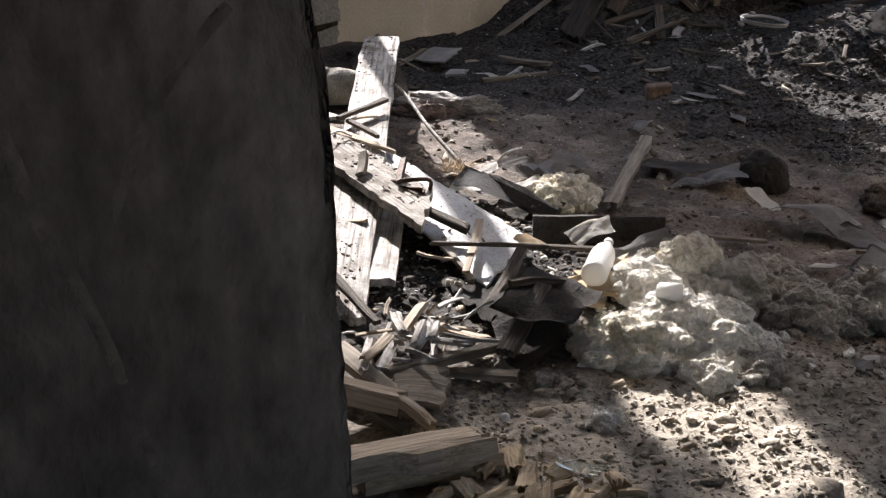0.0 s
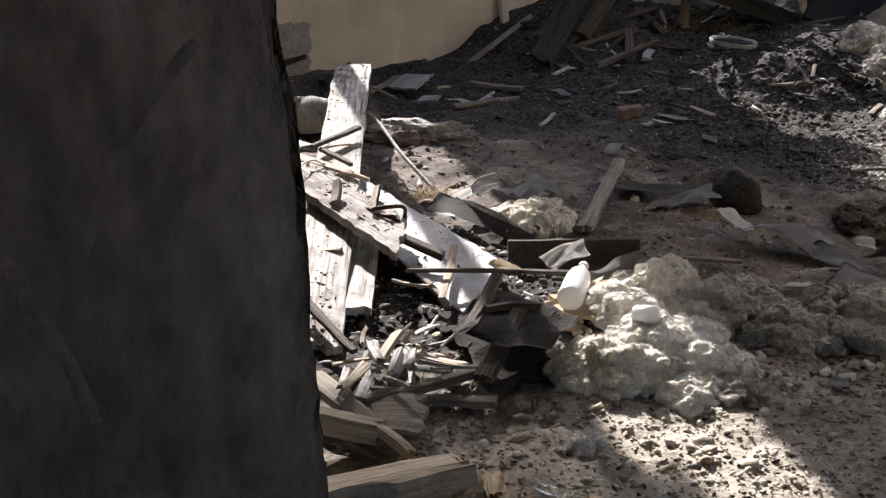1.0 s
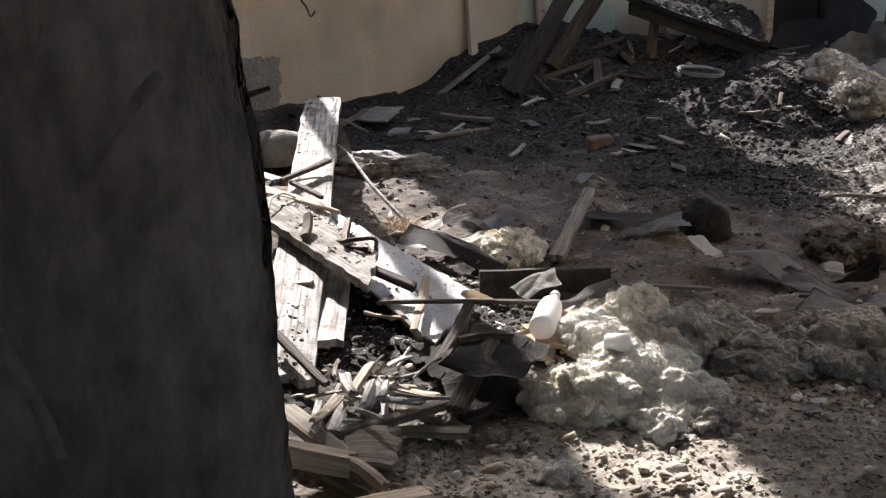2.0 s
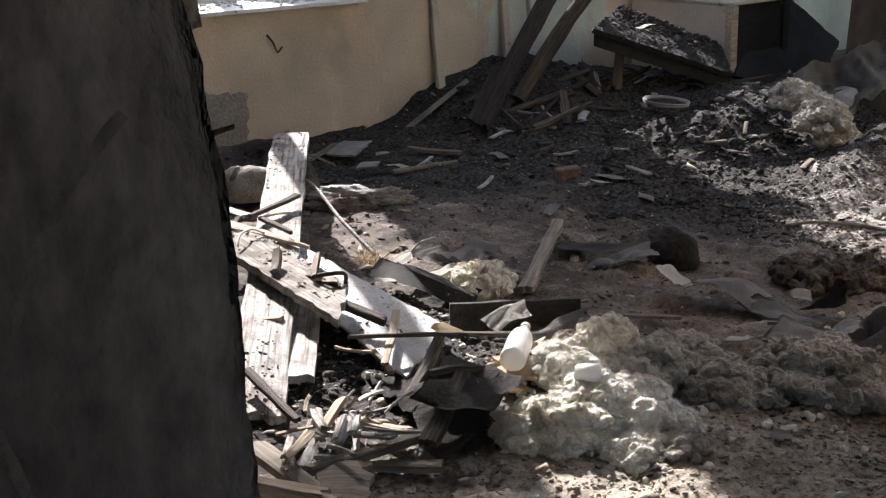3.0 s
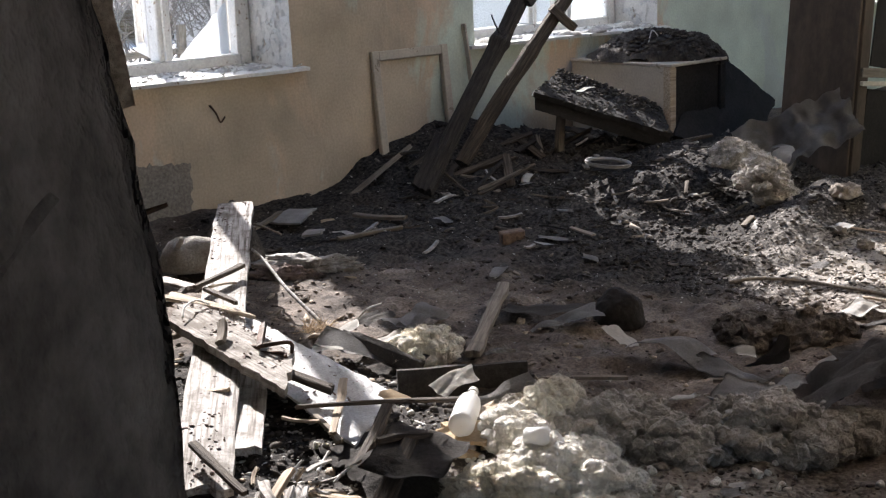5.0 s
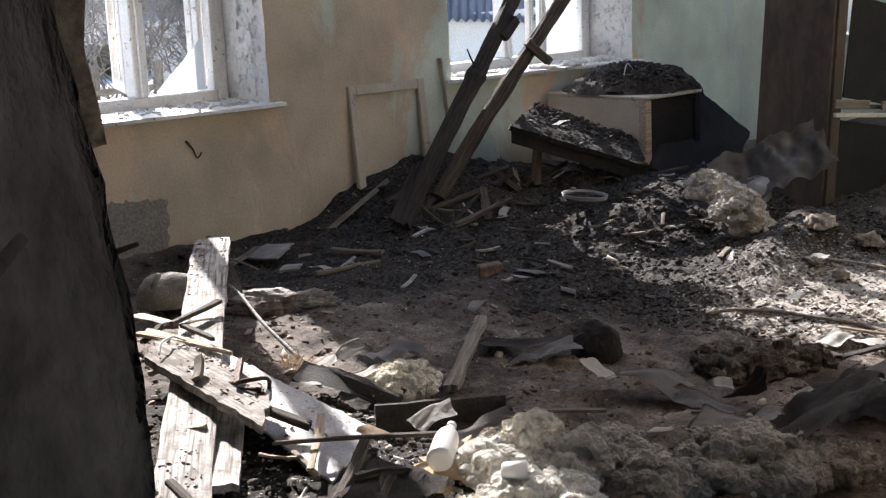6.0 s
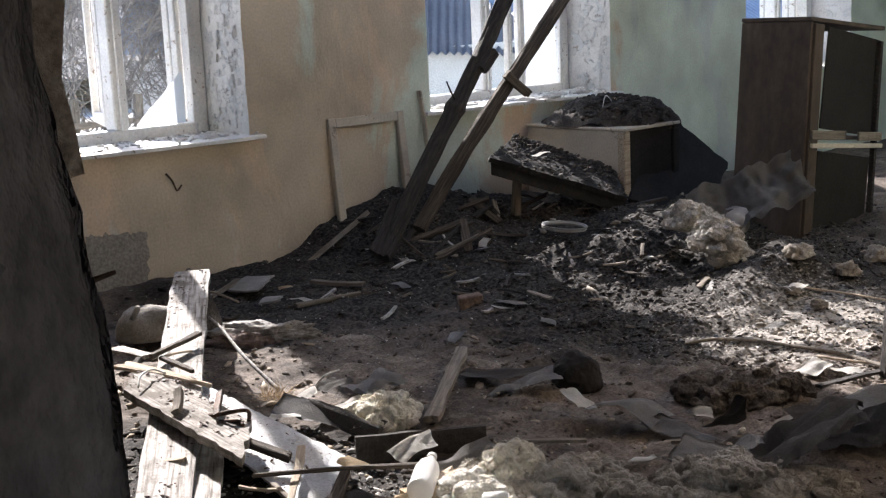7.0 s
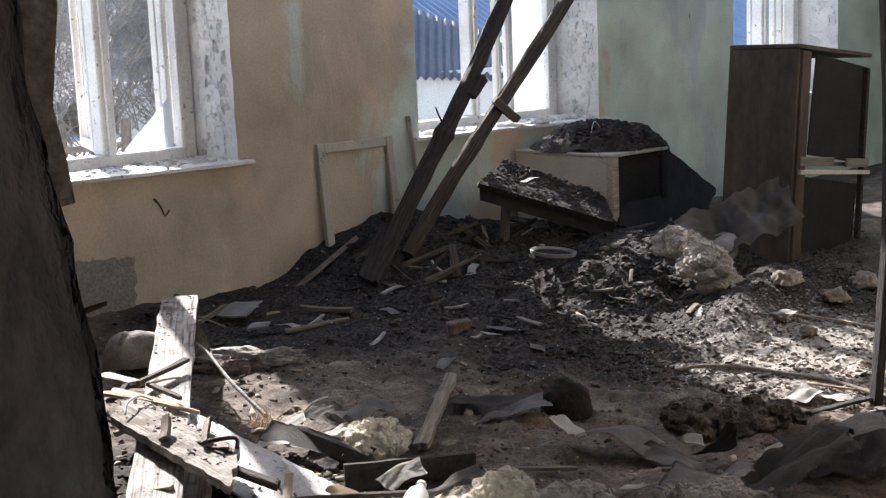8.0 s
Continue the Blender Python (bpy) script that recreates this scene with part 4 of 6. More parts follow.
pane("torn_film", (3.76, 0.84), (4.08, 1.14), FILM, "torn cloudy plastic film in the window sash", 3, cut=0.95)
pane("film_pane", (6.92, 0.84), (7.31, 2.6), FILM, "cloudy polythene sheet stretched over a window sash", 8, cut=0.0)

# plaster crumbs on the sills
rng = random.Random(4)



def crumbs(name, spots, mat, label, sides=(0.006, 0.02), flat=0.6):
    """Angular crumbs, each a jittered and squashed polyhedron, joined."""
    r = np.random.RandomState(len(spots))
    n = len(spots)
    size = r.uniform(sides[0], sides[1], n) * (0.4 + r.rand(n) ** 2 * 1.1)
    jitter = 1 + r.uniform(-0.38, 0.38, (n, len(ICO_V), 1))
    stretch = np.stack([r.uniform(0.7, 1.7, n), r.uniform(0.6, 1.1, n), r.uniform(0.5, 1.0, n) * flat], -1)[:, None, :]
    v = ICO_V[None] * jitter * stretch * size[:, None, None]
    a, t = r.uniform(0, 6.28, n), r.uniform(-0.6, 0.6, n)
    ca, sa, ct, st = np.cos(a)[:, None], np.sin(a)[:, None], np.cos(t)[:, None], np.sin(t)[:, None]
    x, y, z = v[..., 0], v[..., 1], v[..., 2]
    x, z = ct * x - st * z, st * x + ct * z
    x, y = ca * x - sa * y, sa * x + ca * y
    v = np.stack([x, y, z], -1) + np.array(spots)[:, None, :]
    f = ICO_F[None] + (np.arange(n) * len(ICO_V))[:, None, None]
    me = mesh_from(name, v.reshape(-1, 3), f.reshape(-1, 3), mat)
    return tagged(new(name, me), label, "debris", kind="stuff")


spots = []
for x0, x1 in OPENINGS:
    for _ in range(420):
        spots.append((rng.uniform(x0 - 0.05, x1 + 0.05), 6.06 + 0.42 * rng.random() ** 0.8, SILL + 0.026))
crumbs("sill_plaster", spots, DUST, "crumbs of fallen plaster on the window sills", (0.006, 0.018), 0.35)
for i, (x, y, s, k) in enumerate([(4.02, 6.2, 0.07, 1), (3.86, 6.25, 0.05, 2), (6.5, 6.12, 0.09, 3), (6.75, 6.1, 0.08, 4), (7.2, 6.2, 0.10, 5), (7.32, 6.12, 0.06, 6), (5.8, 6.15, 0.09, 7), (6.05, 6.2, 0.07, 8), (6.95, 6.22, 0.08, 9)]):
    lump("plaster_lump", (x, y, SILL + 0.02), (s, s * 0.6, s * 0.28), DUST, "grey lump of fallen plaster on the window sill", "plaster", 40 * k, k, 3, 0.5, group="plaster on the sills")

# ---- outside ----


def outbuilding():
    """A low limewashed house with a blue corrugated roof, seen through the windows."""
    w = empty("outbuilding", pose(17.0, 14.0, -0.55, 0, 0, 8), "low white house with a blue corrugated metal roof", "house")
    part("wall", box((-6, 0, 0), (14, 5, 1.34)), LIMEWASH, w)
    bm = bmesh.new()
    n = 660
    for k in range(n):
        x0, x1 = -6.4 + 20.8 * k / n, -6.4 + 20.8 * (k + 1) / n
        z0, z1 = 0.04 * math.sin(k * 1.0472), 0.04 * math.sin((k + 1) * 1.0472)
        v = [bm.verts.new(c) for c in ((x0, -0.45, 1.24 + z0), (x1, -0.45, 1.24 + z1), (x1, 2.7, 3.2 + z1), (x0, 2.7, 3.2 + z0))]
        bm.faces.new(v)
        v = [bm.verts.new(c) for c in ((x0, 2.7, 3.2 + z0), (x1, 2.7, 3.2 + z1), (x1, 5.5, 1.4 + z1), (x0, 5.5, 1.4 + z0))]
        bm.faces.new(v)
    part("roof", bm, ROOF, w)
    part("ridge", box((-6.4, 2.6, 3.19), (14.4, 2.82, 3.27), 0.02), ROOF, w)
    part("fascia", box((-6.4, -0.43, 1.08), (14.4, -0.40, 1.19)), GREYWOOD, w)
    return w


outbuilding()


def shed():
    """A lower lean-to in front of the house, with a faded corrugated roof."""
    a, b, c, d = [Vector(p) for p in [(10.838, 13.600, 2.221), (15.202, 13.600, 1.039), (13.844, 12.400, 0.673), (9.794, 12.400, 0.949)]]
    w = empty("shed", pose(0, 0, 0), "low white shed with a faded blue-grey corrugated roof", "shed")
    bm = bmesh.new()
    n = 160
    rows = []
    for k in range(n + 1):
        u = k / n
        lift = Vector((0, 0, 0.025 * math.sin(k * 1.0472)))
        rows.append((bm.verts.new(a.lerp(b, u) + lift), bm.verts.new(d.lerp(c, u) + lift)))
    for r0, r1 in zip(rows, rows[1:]):
        bm.faces.new([r0[0], r1[0], r1[1], r0[1]])
    bmesh.ops.solidify(bm, geom=bm.faces[:], thickness=0.006)
    part("roof", bm, OLD_ROOF, w)
    part("wall", box((d.x + 0.1, d.y + 0.15, -0.55), (c.x - 0.1, d.y + 0.9, d.z - 0.05)), LIMEWASH, w)
    return w


shed()


def thicket(name, spots, seed, label):
    """Bare bushes: many forked twigs."""
    r = random.Random(seed)
    bm = bmesh.new()

    def grow(p, d, length, rad, level):
        pts, radii = [p], [rad]
        for k in range(4):
            d = (d + Vector((r.uniform(-0.35, 0.35), r.uniform(-0.35, 0.35), r.uniform(-0.2, 0.25)))).normalized()
            p = p + d * length / 4
            pts.append(p)
            radii.append(rad * (1 - 0.2 * (k + 1)))
            if level < 3:
                for _ in range(2 if level else 3):
                    e = (d + Vector((r.uniform(-1, 1), r.uniform(-1, 1), r.uniform(-0.5, 0.9)))).normalized()
                    grow(p, e, length * r.uniform(0.35, 0.6), rad * 0.5, level + 1 if k > 0 else level + 2)
        tube_into(bm, pts, radii, 3)
    for x, y, h in spots:
        for _ in range(3):
            grow(Vector((x, y, -0.6)), Vector((r.uniform(-0.4, 0.4), r.uniform(-0.4, 0.4), 1)), h, 0.022, 0)
    return tagged(part(name, bm, BARK), label, "bushes", kind="stuff")


rng2 = random.Random(11)
bm = bmesh.new()
bmesh.ops.create_grid(bm, x_segments=50, y_segments=20, size=1)
for v in bm.verts:
    x, y = 18 + v.co.x * 60, 52 + v.co.y * 26
    v.co = (x, y, -0.8 + 9 * min(1, max(0, (y - 26) / 30)) + 2.2 * noise.noise((x * 0.07, y * 0.09, 0)) + 0.8 * noise.noise((x * 0.4, y * 0.4, 3)))
tagged(part("hillside", bm, HILL, smooth=True), "grey-brown wooded hillside behind the yard", "hill", kind="structure")
thicket("bare_thicket", [(6.0 + 0.42 * k + rng2.uniform(-0.3, 0.3), 15.0 + rng2.uniform(-1.2, 2.4), rng2.uniform(2.2, 3.2)) for k in range(13)], 3, "bare grey bushes behind a fence, touched by snow")


def yard_fence():
    w = empty("yard_fence", pose(6.0, 13.2, -0.55), "grey wooden fence of posts and rails in the yard", "fence")
    for k in range(6):
        part("post", board_mesh(1.15, 0.09, 0.07, random.Random(k)), GREYWOOD, w, m=frame_of((k * 0.8, 0, 0), (k * 0.8 + 0.04, 0, 1.15)))
    for z in (0.45, 0.85):
        part("rail", board_mesh(4.3, 0.07, 0.03, random.Random(20)), GREYWOOD, w, m=frame_of((-0.1, -0.06, z), (4.2, -0.06, z + 0.03), 90))
    return w


yard_fence()

# ---- fallen poles and burnt furniture by the windows ----
def pole(name, pts, r0, r1, mat, label, seed, knots=()):
    """A barked pole split lengthwise by drying, with grooves along it and swellings at its knots."""
    p = spline(pts, 14)
    bm = bmesh.new()
    sides = 20
    rings = []
    for i, q in enumerate(p):
        d = (p[min(i + 1, len(p) - 1)] - p[max(i - 1, 0)]).normalized()
        u = d.cross(Vector((0.31, 0.17, 0.93))).normalized()
        v = d.cross(u)
        t = i / (len(p) - 1)
        r = (r0 + (r1 - r0) * t) * (1 + 0.07 * noise.noise((t * 14, seed, 0)))
        for kt, grow in knots:
            r *= 1 + grow * math.exp(-((t - kt) / 0.012) ** 2)
        ring = []
        for k in range(sides):
            a = 2 * math.pi * k / sides
            groove = 0.16 * noise.noise((math.cos(a) * 2.6, math.sin(a) * 2.6, t * 5 + seed)) + 0.12 * noise.noise((math.cos(a) * 6, math.sin(a) * 6, t * 16 + seed))
            ring.append(bm.verts.new(q + (u * math.cos(a) + v * math.sin(a)) * r * (1 + groove)))
        rings.append(ring)
    for a, b in zip(rings, rings[1:]):
        for k in range(sides):
            bm.faces.new([a[k], a[(k + 1) % sides], b[(k + 1) % sides], b[k]])
    bm.faces.new(rings[0][::-1])
    bm.faces.new(rings[-1])
    m = frame_of(pts[0], pts[-1])
    bmesh.ops.transform(bm, matrix=m.inverted(), verts=bm.verts[:])
    return tagged(part(name, bm, mat, m=m), label, "pole")


pole("charred_pole", [(4.558, 5.400, 0.081), (4.999, 5.400, 0.643), (5.384, 5.400, 1.132), (5.718, 5.400, 1.606), (6.820, 5.400, 3.055)], 0.050, 0.044, BURNT, "charred pole leaning up from the debris pile", 3, ((0.36, 0.25),))
pole("leaning_pole", [(5.028, 5.600, 0.149), (5.439, 5.600, 0.586), (5.977, 5.600, 1.090), (6.509, 5.600, 1.603), (7.916, 5.600, 2.984)], 0.046, 0.043, SMOKED, "sooty brown pole leaning beside a window", 8, ((0.34, 0.08),))
rod("twig", [(5.155, 5.380, 0.907), (5.099, 5.360, 0.967), (5.075, 5.360, 1.016)], 0.007, 0.004, BURNT, "charred twig on a pole", "branch", n=4)
board("branch_stub", (5.778, 5.570, 1.012), (5.906, 5.500, 0.875), 0.06, 0.05, SMOKED, "broken stub of a pole", "branch", ragged=(0, 0.03), seed=3)
board("branch_stub", (5.336, 5.360, 1.063), (5.453, 5.360, 1.167), 0.075, 0.06, BURNT, "charred knot on a pole", "branch", ragged=(0.02, 0.03), seed=4)
board("hanging_beam", (6.677, 5.700, 1.627), (7.987, 5.900, 1.652), 0.06, 0.05, BURNT, "charred end of a fallen beam", "beam", ragged=(0.03, 0.05), seed=8)
board("fallen_board", (4.098, 5.750, -0.053), (4.940, 6.000, 0.212), 0.13, 0.03, GREYWOOD, "dusty board fallen against the wall", "board", roll=-35, ragged=(0.05, 0.04), seed=12)
board("fallen_board", (4.496, 5.350, 0.106), (4.791, 5.450, 0.381), 0.12, 0.03, BURNT, "charred board beside the poles", "board", roll=40, ragged=(0.03, 0.06), seed=13)


def leaning_sash():
    w = empty("sash_frame", Matrix.Translation((4.775, 6.02, 0.02)) @ Matrix.Rotation(radians(-5.5), 4, "X"), "empty cream-painted window sash leaning against the wall", "sash")
    for name, a, b in (("stile", (0, -0.018, 0), (0.055, 0.018, 0.79)), ("stile", (0.545, -0.018, 0), (0.60, 0.018, 0.79)), ("rail", (0.055, -0.016, 0.73), (0.545, 0.016, 0.788)), ("rail", (0.055, -0.016, 0.002), (0.545, 0.016, 0.07))):
        part(name, box(a, b, 0.005), CREAM, w)
    return w


leaning_sash()
board("lath", (5.533, 6.030, 0.396), (5.514, 6.080, 0.922), 0.035, 0.012, CREAM, "cream-painted lath leaning against the wall", "lath", roll=90, seed=14)


def desk():
    """A desk under the second window, its top buried in dirt."""
    w = empty("desk", pose(6.45, 5.22, 0.0), "cream-sided desk with a black front, buried under soil", "desk")
    part("side_panel", box((0, 0.03, 0.02), (0.025, 0.82, 0.60), 0.003), CREAM, w)
    part("leg", box((-0.012, -0.03, 0), (0.05, 0.03, 0.60), 0.006), RAWWOOD, w)
    # left leg raw wood; right leg and front panel near-black
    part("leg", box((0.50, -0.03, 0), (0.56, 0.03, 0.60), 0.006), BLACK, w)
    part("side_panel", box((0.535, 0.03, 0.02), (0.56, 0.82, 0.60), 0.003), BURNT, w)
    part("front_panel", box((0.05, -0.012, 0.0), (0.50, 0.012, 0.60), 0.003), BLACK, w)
    part("top", box((-0.006, -0.035, 0.602), (0.57, 0.83, 0.622), 0.004), CREAM, w)
    return w


desk()
heap("dirt_mound", (6.73, 5.62, 0.635), (0.29, 0.42, 0.17), BURNT_SOIL, "heap of burnt soil on the desk", 21, 10)
heap("dirt_mound", (6.94, 5.42, 0.60), (0.17, 0.24, 0.20), BURNT_SOIL, "heap of burnt soil sliding off the desk", 22, 30)
panel("charred_board", [(7.219, 5.500, 0.668), (7.595, 5.220, 0.265), (6.900, 4.920, -0.059), (6.405, 5.140, 0.176)], 0.03, BLACK, "large charred board slumped against the desk", "board", 19, 0.012, 0.012)
rod("wire", [(6.602, 5.500, 0.736), (6.640, 5.500, 0.811), (6.719, 5.500, 0.745)], 0.004, 0.003, PAPER, "thin pale wire sticking out of the soil", "wire", n=5)


def broken_table():
    """A small table that has tipped over, dirt on its slanting top."""
    corners = [(5.860, 5.600, 0.591), (6.483, 5.300, 0.315), (6.173, 4.980, 0.227), (5.311, 5.280, 0.550)]
    w = empty("broken_table", pose(0, 0, 0), "tipped dark wooden table with dirt on its top", "table")
    part("tabletop", panel_mesh(corners, 0.03, 2, 0.02, 0.008, 40, 20), BLACK, w)
    a, b, c, d = [Vector(p) for p in corners]
    drop = Vector((0, 0, 0.10))
    lo = Vector((0, 0, 0.02))
    for name, p, q in (("apron", d.lerp(a, 0.08), c.lerp(b, 0.08)), ("apron", a.lerp(d, 0.08), b.lerp(c, 0.08))):
        part(name, panel_mesh([p - lo, q - lo, q - drop, p - drop], 0.02, 5, 0.004, 0.003, 12, 3), BLACK, w)
    return w


broken_table()
board("table_leg", (5.664, 5.420, 0.155), (5.699, 5.420, 0.464), 0.05, 0.04, GREYWOOD, "pale square leg under the tipped table", "leg", seed=6)
heap("dirt_mound", (6.30, 5.50, 0.02), (0.42, 0.26, 0.2), BURNT_SOIL, "burnt soil under the tipped table", 26, -40)
rd = random.Random(31)
top = [Vector(p) for p in [(5.860, 5.600, 0.591), (6.483, 5.300, 0.315), (6.173, 4.980, 0.227), (5.311, 5.280, 0.550)]]
spots = []
for _ in range(1500):
    u, v = rd.random(), rd.random() ** 2.2
    p = top[0].lerp(top[1], u).lerp(top[3].lerp(top[2], u), v)
    spots.append((p.x, p.y, p.z + 0.016 + 0.03 * rd.random() * (1 - v) ** 3))
crumbs("table_dirt", spots, FELT, "burnt dirt lying along the tipped tabletop", (0.004, 0.016), 0.7)
spots = []
for _ in range(1100):
    a, r = rd.uniform(0, 6.283), rd.random() ** 0.5
    spots.append((6.78 + 0.30 * r * math.cos(a), 5.55 + 0.40 * r * math.sin(a), 0.655 + 0.15 * max(0.0, 1 - r * r) ** 0.7))
crumbs("desk_dirt", spots, CHAR, "crumbs of burnt soil and ash on the desk", (0.005, 0.022), 0.7)
sheet("paper_scrap", (5.697, 5.280, 0.527), (5.830, 5.300, 0.525), 0.05, PAPER, "torn white paper on the burnt dirt", "paper", 0.02, seed=7)
sheet("paper_scrap", (6.340, 5.330, 0.384), (6.436, 5.280, 0.347), 0.06, PAPER, "torn white paper on the burnt dirt", "paper", 0.02, seed=8)


def bookcase():
    """An open bookcase that leans to one side, its back panels loose."""
    w = empty("bookcase", pose(6.50, 3.985, -0.116, 0, 6.0, 2) @ Matrix.Scale(1.08, 4), "brown veneered open bookcase leaning and stripped", "bookcase")
    part("side_panel", box((0, 0, 0), (0.022, 0.42, 1.28), 0.003), VENEER, w)
    part("post", box((0.80, 0, 0), (0.83, 0.03, 1.22), 0.003), BURNT, w)
    part("top", box((-0.004, -0.004, 1.282), (0.83, 0.42, 1.304), 0.003), VENEER, w)
    part("face_stile", box((0.0225, -0.015, 0.0), (0.115, 0.005, 1.27), 0.003), VENEER, w)
    part("shelf", box((0.023, 0.0055, 0.66), (0.80, 0.40, 0.68), 0.003), VENEER, w)
    part("face_rail", box((0.03, -0.03, 0.66), (0.40, -0.0155, 0.71), 0.003), GREYWOOD, w)
    part("face_rail", box((0.55, -0.03, 0.655), (0.82, -0.0155, 0.705), 0.003), GREYWOOD, w)
    part("shelf_edge", box((0.03, -0.034, 0.615), (0.83, -0.0155, 0.64), 0.003), CREAM, w)
    part("bottom", box((0.023, 0.0055, 0.05), (0.80, 0.40, 0.07), 0.003), VENEER, w)
    # black panels, their colour darkened to hold the deep shade of this front
    for x, z, h, turn in ((0.21, 0.72, 0.55, 4.0), (0.17, 0.06, 0.54, 4.0)):
        a = part("black_panel", box((0, 0, 0), (0.60, 0.008, h), 0.002), BLACK, w)
        a.matrix_basis = pose(x, 0.03, z, 0, turn, 0)
    return w


bookcase()
board("standing_lath", (4.475, 2.358, -0.07), (4.785, 2.502, 1.512), 0.05, 0.03, BURNT, "thin charred lath standing on end", "lath", roll=60, ragged=(0.02, 0), seed=31, warp=0.04)
sheet("grey_blanket", (5.874, 4.226, 0.218), (6.336, 3.852, 0.447), 0.32, BLANKET, "grey blanket draped against the bookcase", "blanket", 0.11, roll=55, th=0.006, seed=9, n=34, k=16, folds=3.0, torn=0.02)

# torn insulation and paper in front of the bookcase
for at, size, turn, k in (((5.736, 4.184, 0.200), (0.15, 0.12, 0.12), 20, 41), ((5.497, 3.835, 0.160), (0.16, 0.12, 0.15), 60, 42), ((5.534, 3.774, 0.080), (0.12, 0.10, 0.10), 10, 43)):
    wool(at, size, DIRTY_WOOL, "torn grey glass wool on the burnt pile", turn, k)
sheet("paper_scrap", (5.961, 4.200, 0.231), (6.051, 4.020, 0.193), 0.15, PAPER, "crumpled sheet of white paper on the debris", "paper", 0.05, roll=50, seed=10)
sheet("paper_scrap", (6.303, 4.500, 0.161), (6.465, 4.400, 0.223), 0.10, PAPER, "crumpled sheet of white paper on the debris", "paper", 0.04, roll=30, seed=11)
coil = bmesh.new()
for k, (r, dz) in enumerate(((0.125, 0), (0.118, 0.006), (0.128, 0.012))):
    ring = [Vector((r * math.cos(a * math.pi / 14), r * math.sin(a * math.pi / 14), dz + 0.006 * noise.noise((a, k, 0)))) for a in range(29)]
    tube_into(coil, ring, 0.006, 5)
tagged(part("wire_coil", coil, RAG, smooth=True, m=Matrix.Translation((5.496, 4.878, 0.160)) @ pose(0, 0, 0, 4, 3, 0)), "coil of grey wire on the burnt pile", "wire")
rod("cable", [(4.461, 3.275, -0.046), (4.550, 3.205, -0.034), (4.652, 3.073, -0.039), (4.641, 2.819, -0.025), (4.677, 2.632, -0.035), (4.555, 2.370, -0.018), (4.565, 2.192, -0.023)], 0.008, 0.008, GREYWOOD, "pale cable trailing over the rubble", "cable", n=8)
rod("reed", [(5.350, 3.265, 0.045), (5.431, 3.088, 0.026), (5.459, 2.846, 0.013)], 0.006, 0.005, RAWWOOD, "dry reed on the rubble", "reed", n=5)
rod("reed", [(4.597, 2.713, -0.036), (4.621, 2.501, -0.033), (4.695, 2.349, -0.023)], 0.006, 0.005, RAWWOOD, "dry reed on the rubble", "reed", n=5)
board("lath", (4.147, 2.447, -0.007), (4.552, 2.368, -0.016), 0.03, 0.012, BURNT, "charred lath in the rubble", "lath", seed=33)
for i, (p, q, w, mt, lb) in enumerate((((4.395, 2.508, -0.032), (4.505, 2.461, -0.027), 0.11, PAPER, "torn white paper in the rubble"), ((4.322, 2.612, -0.025), (4.474, 2.615, -0.019), 0.09, PAPER, "torn white paper in the rubble"),
                                     ((4.854, 3.119, -0.033), (4.951, 3.116, -0.031), 0.06, RAG, "blue-grey scrap of cloth in the rubble"), ((5.219, 3.261, 0.051), (5.358, 3.256, 0.042), 0.08, PAPER, "torn white paper in the rubble"))):
    sheet("scrap", p, q, w, mt, lb, "scrap", 0.025, seed=50 + i)
for i, (at, s) in enumerate((((5.523, 3.372, 0.156), 0.12), ((6.143, 3.301, 0.046), 0.12), ((5.645, 3.181, 0.073), 0.10), ((5.208, 3.075, 0.003), 0.06), ((5.251, 3.234, 0.040), 0.05))):
    lump("clay_lump", at, (s * 0.6, s * 0.5, s * 0.4), RUBBLE, "grey lump of fallen clay plaster", "rubble", 33 * i, 60 + i, 4, 0.5, 2.4, "clay lumps")

# ---- boards along the sunlit strip ----
board("plank", (3.170, 5.120, 0.272), (1.591, 2.857, 0.030), 0.165, 0.028, BOARD, "long weathered plank dusted with soil and plaster", "plank", ragged=(0.01, 0.09), seed=70, group="fallen planks", taper=(1, 1), across=8)
board("plank", (2.344, 3.748, 0.070), (1.804, 2.989, 0.050), 0.112, 0.025, BOARD, "short white-painted plank with a torn end", "plank", ragged=(0.02, 0.03), seed=71, group="fallen planks")
panel("plank", [(2.296, 4.099, 0.188), (2.252, 3.351, 0.148), (2.045, 3.111, 0.133), (2.107, 3.902, 0.182)], 0.028, DUSTY_BOARD, "grey weathered plank with a broken end across another", "plank", 72, 0.016, 0.005, "fallen planks", 30, 10)
panel("fibreboard", [(2.486, 4.205, 0.125), (2.415, 3.045, 0.050), (2.081, 2.825, 0.035), (2.266, 3.911, 0.100)], 0.009, FIBRE, "white textured fibreboard strip under a plank", "fibreboard", 73, 0.02, 0.012, "", 36, 12)
board("slat", (2.246, 4.174, 0.205), (2.385, 3.783, 0.165), 0.075, 0.014, RAWWOOD, "thin split slat lying over the planks", "slat", taper=(1, 0.1), ragged=(0.03, 0), seed=74)
board("slat", (2.483, 4.638, 0.140), (2.444, 4.303, 0.170), 0.06, 0.014, BOARD, "grey slat beside the planks", "slat", ragged=(0.03, 0.02), seed=75)
board("stick", (2.353, 4.129, 0.220), (2.621, 4.220, 0.240), 0.022, 0.016, SMOKED, "dark splintered stick across the plank", "stick", seed=76)
board("stick", (2.397, 4.137, 0.205), (2.377, 3.885, 0.200), 0.018, 0.014, SMOKED, "dark splintered stick across the plank", "stick", seed=77)
board("stick", (2.407, 4.124, 0.210), (2.536, 4.132, 0.200), 0.010, 0.008, RAWWOOD, "thin splinter on the plank", "stick", seed=78)
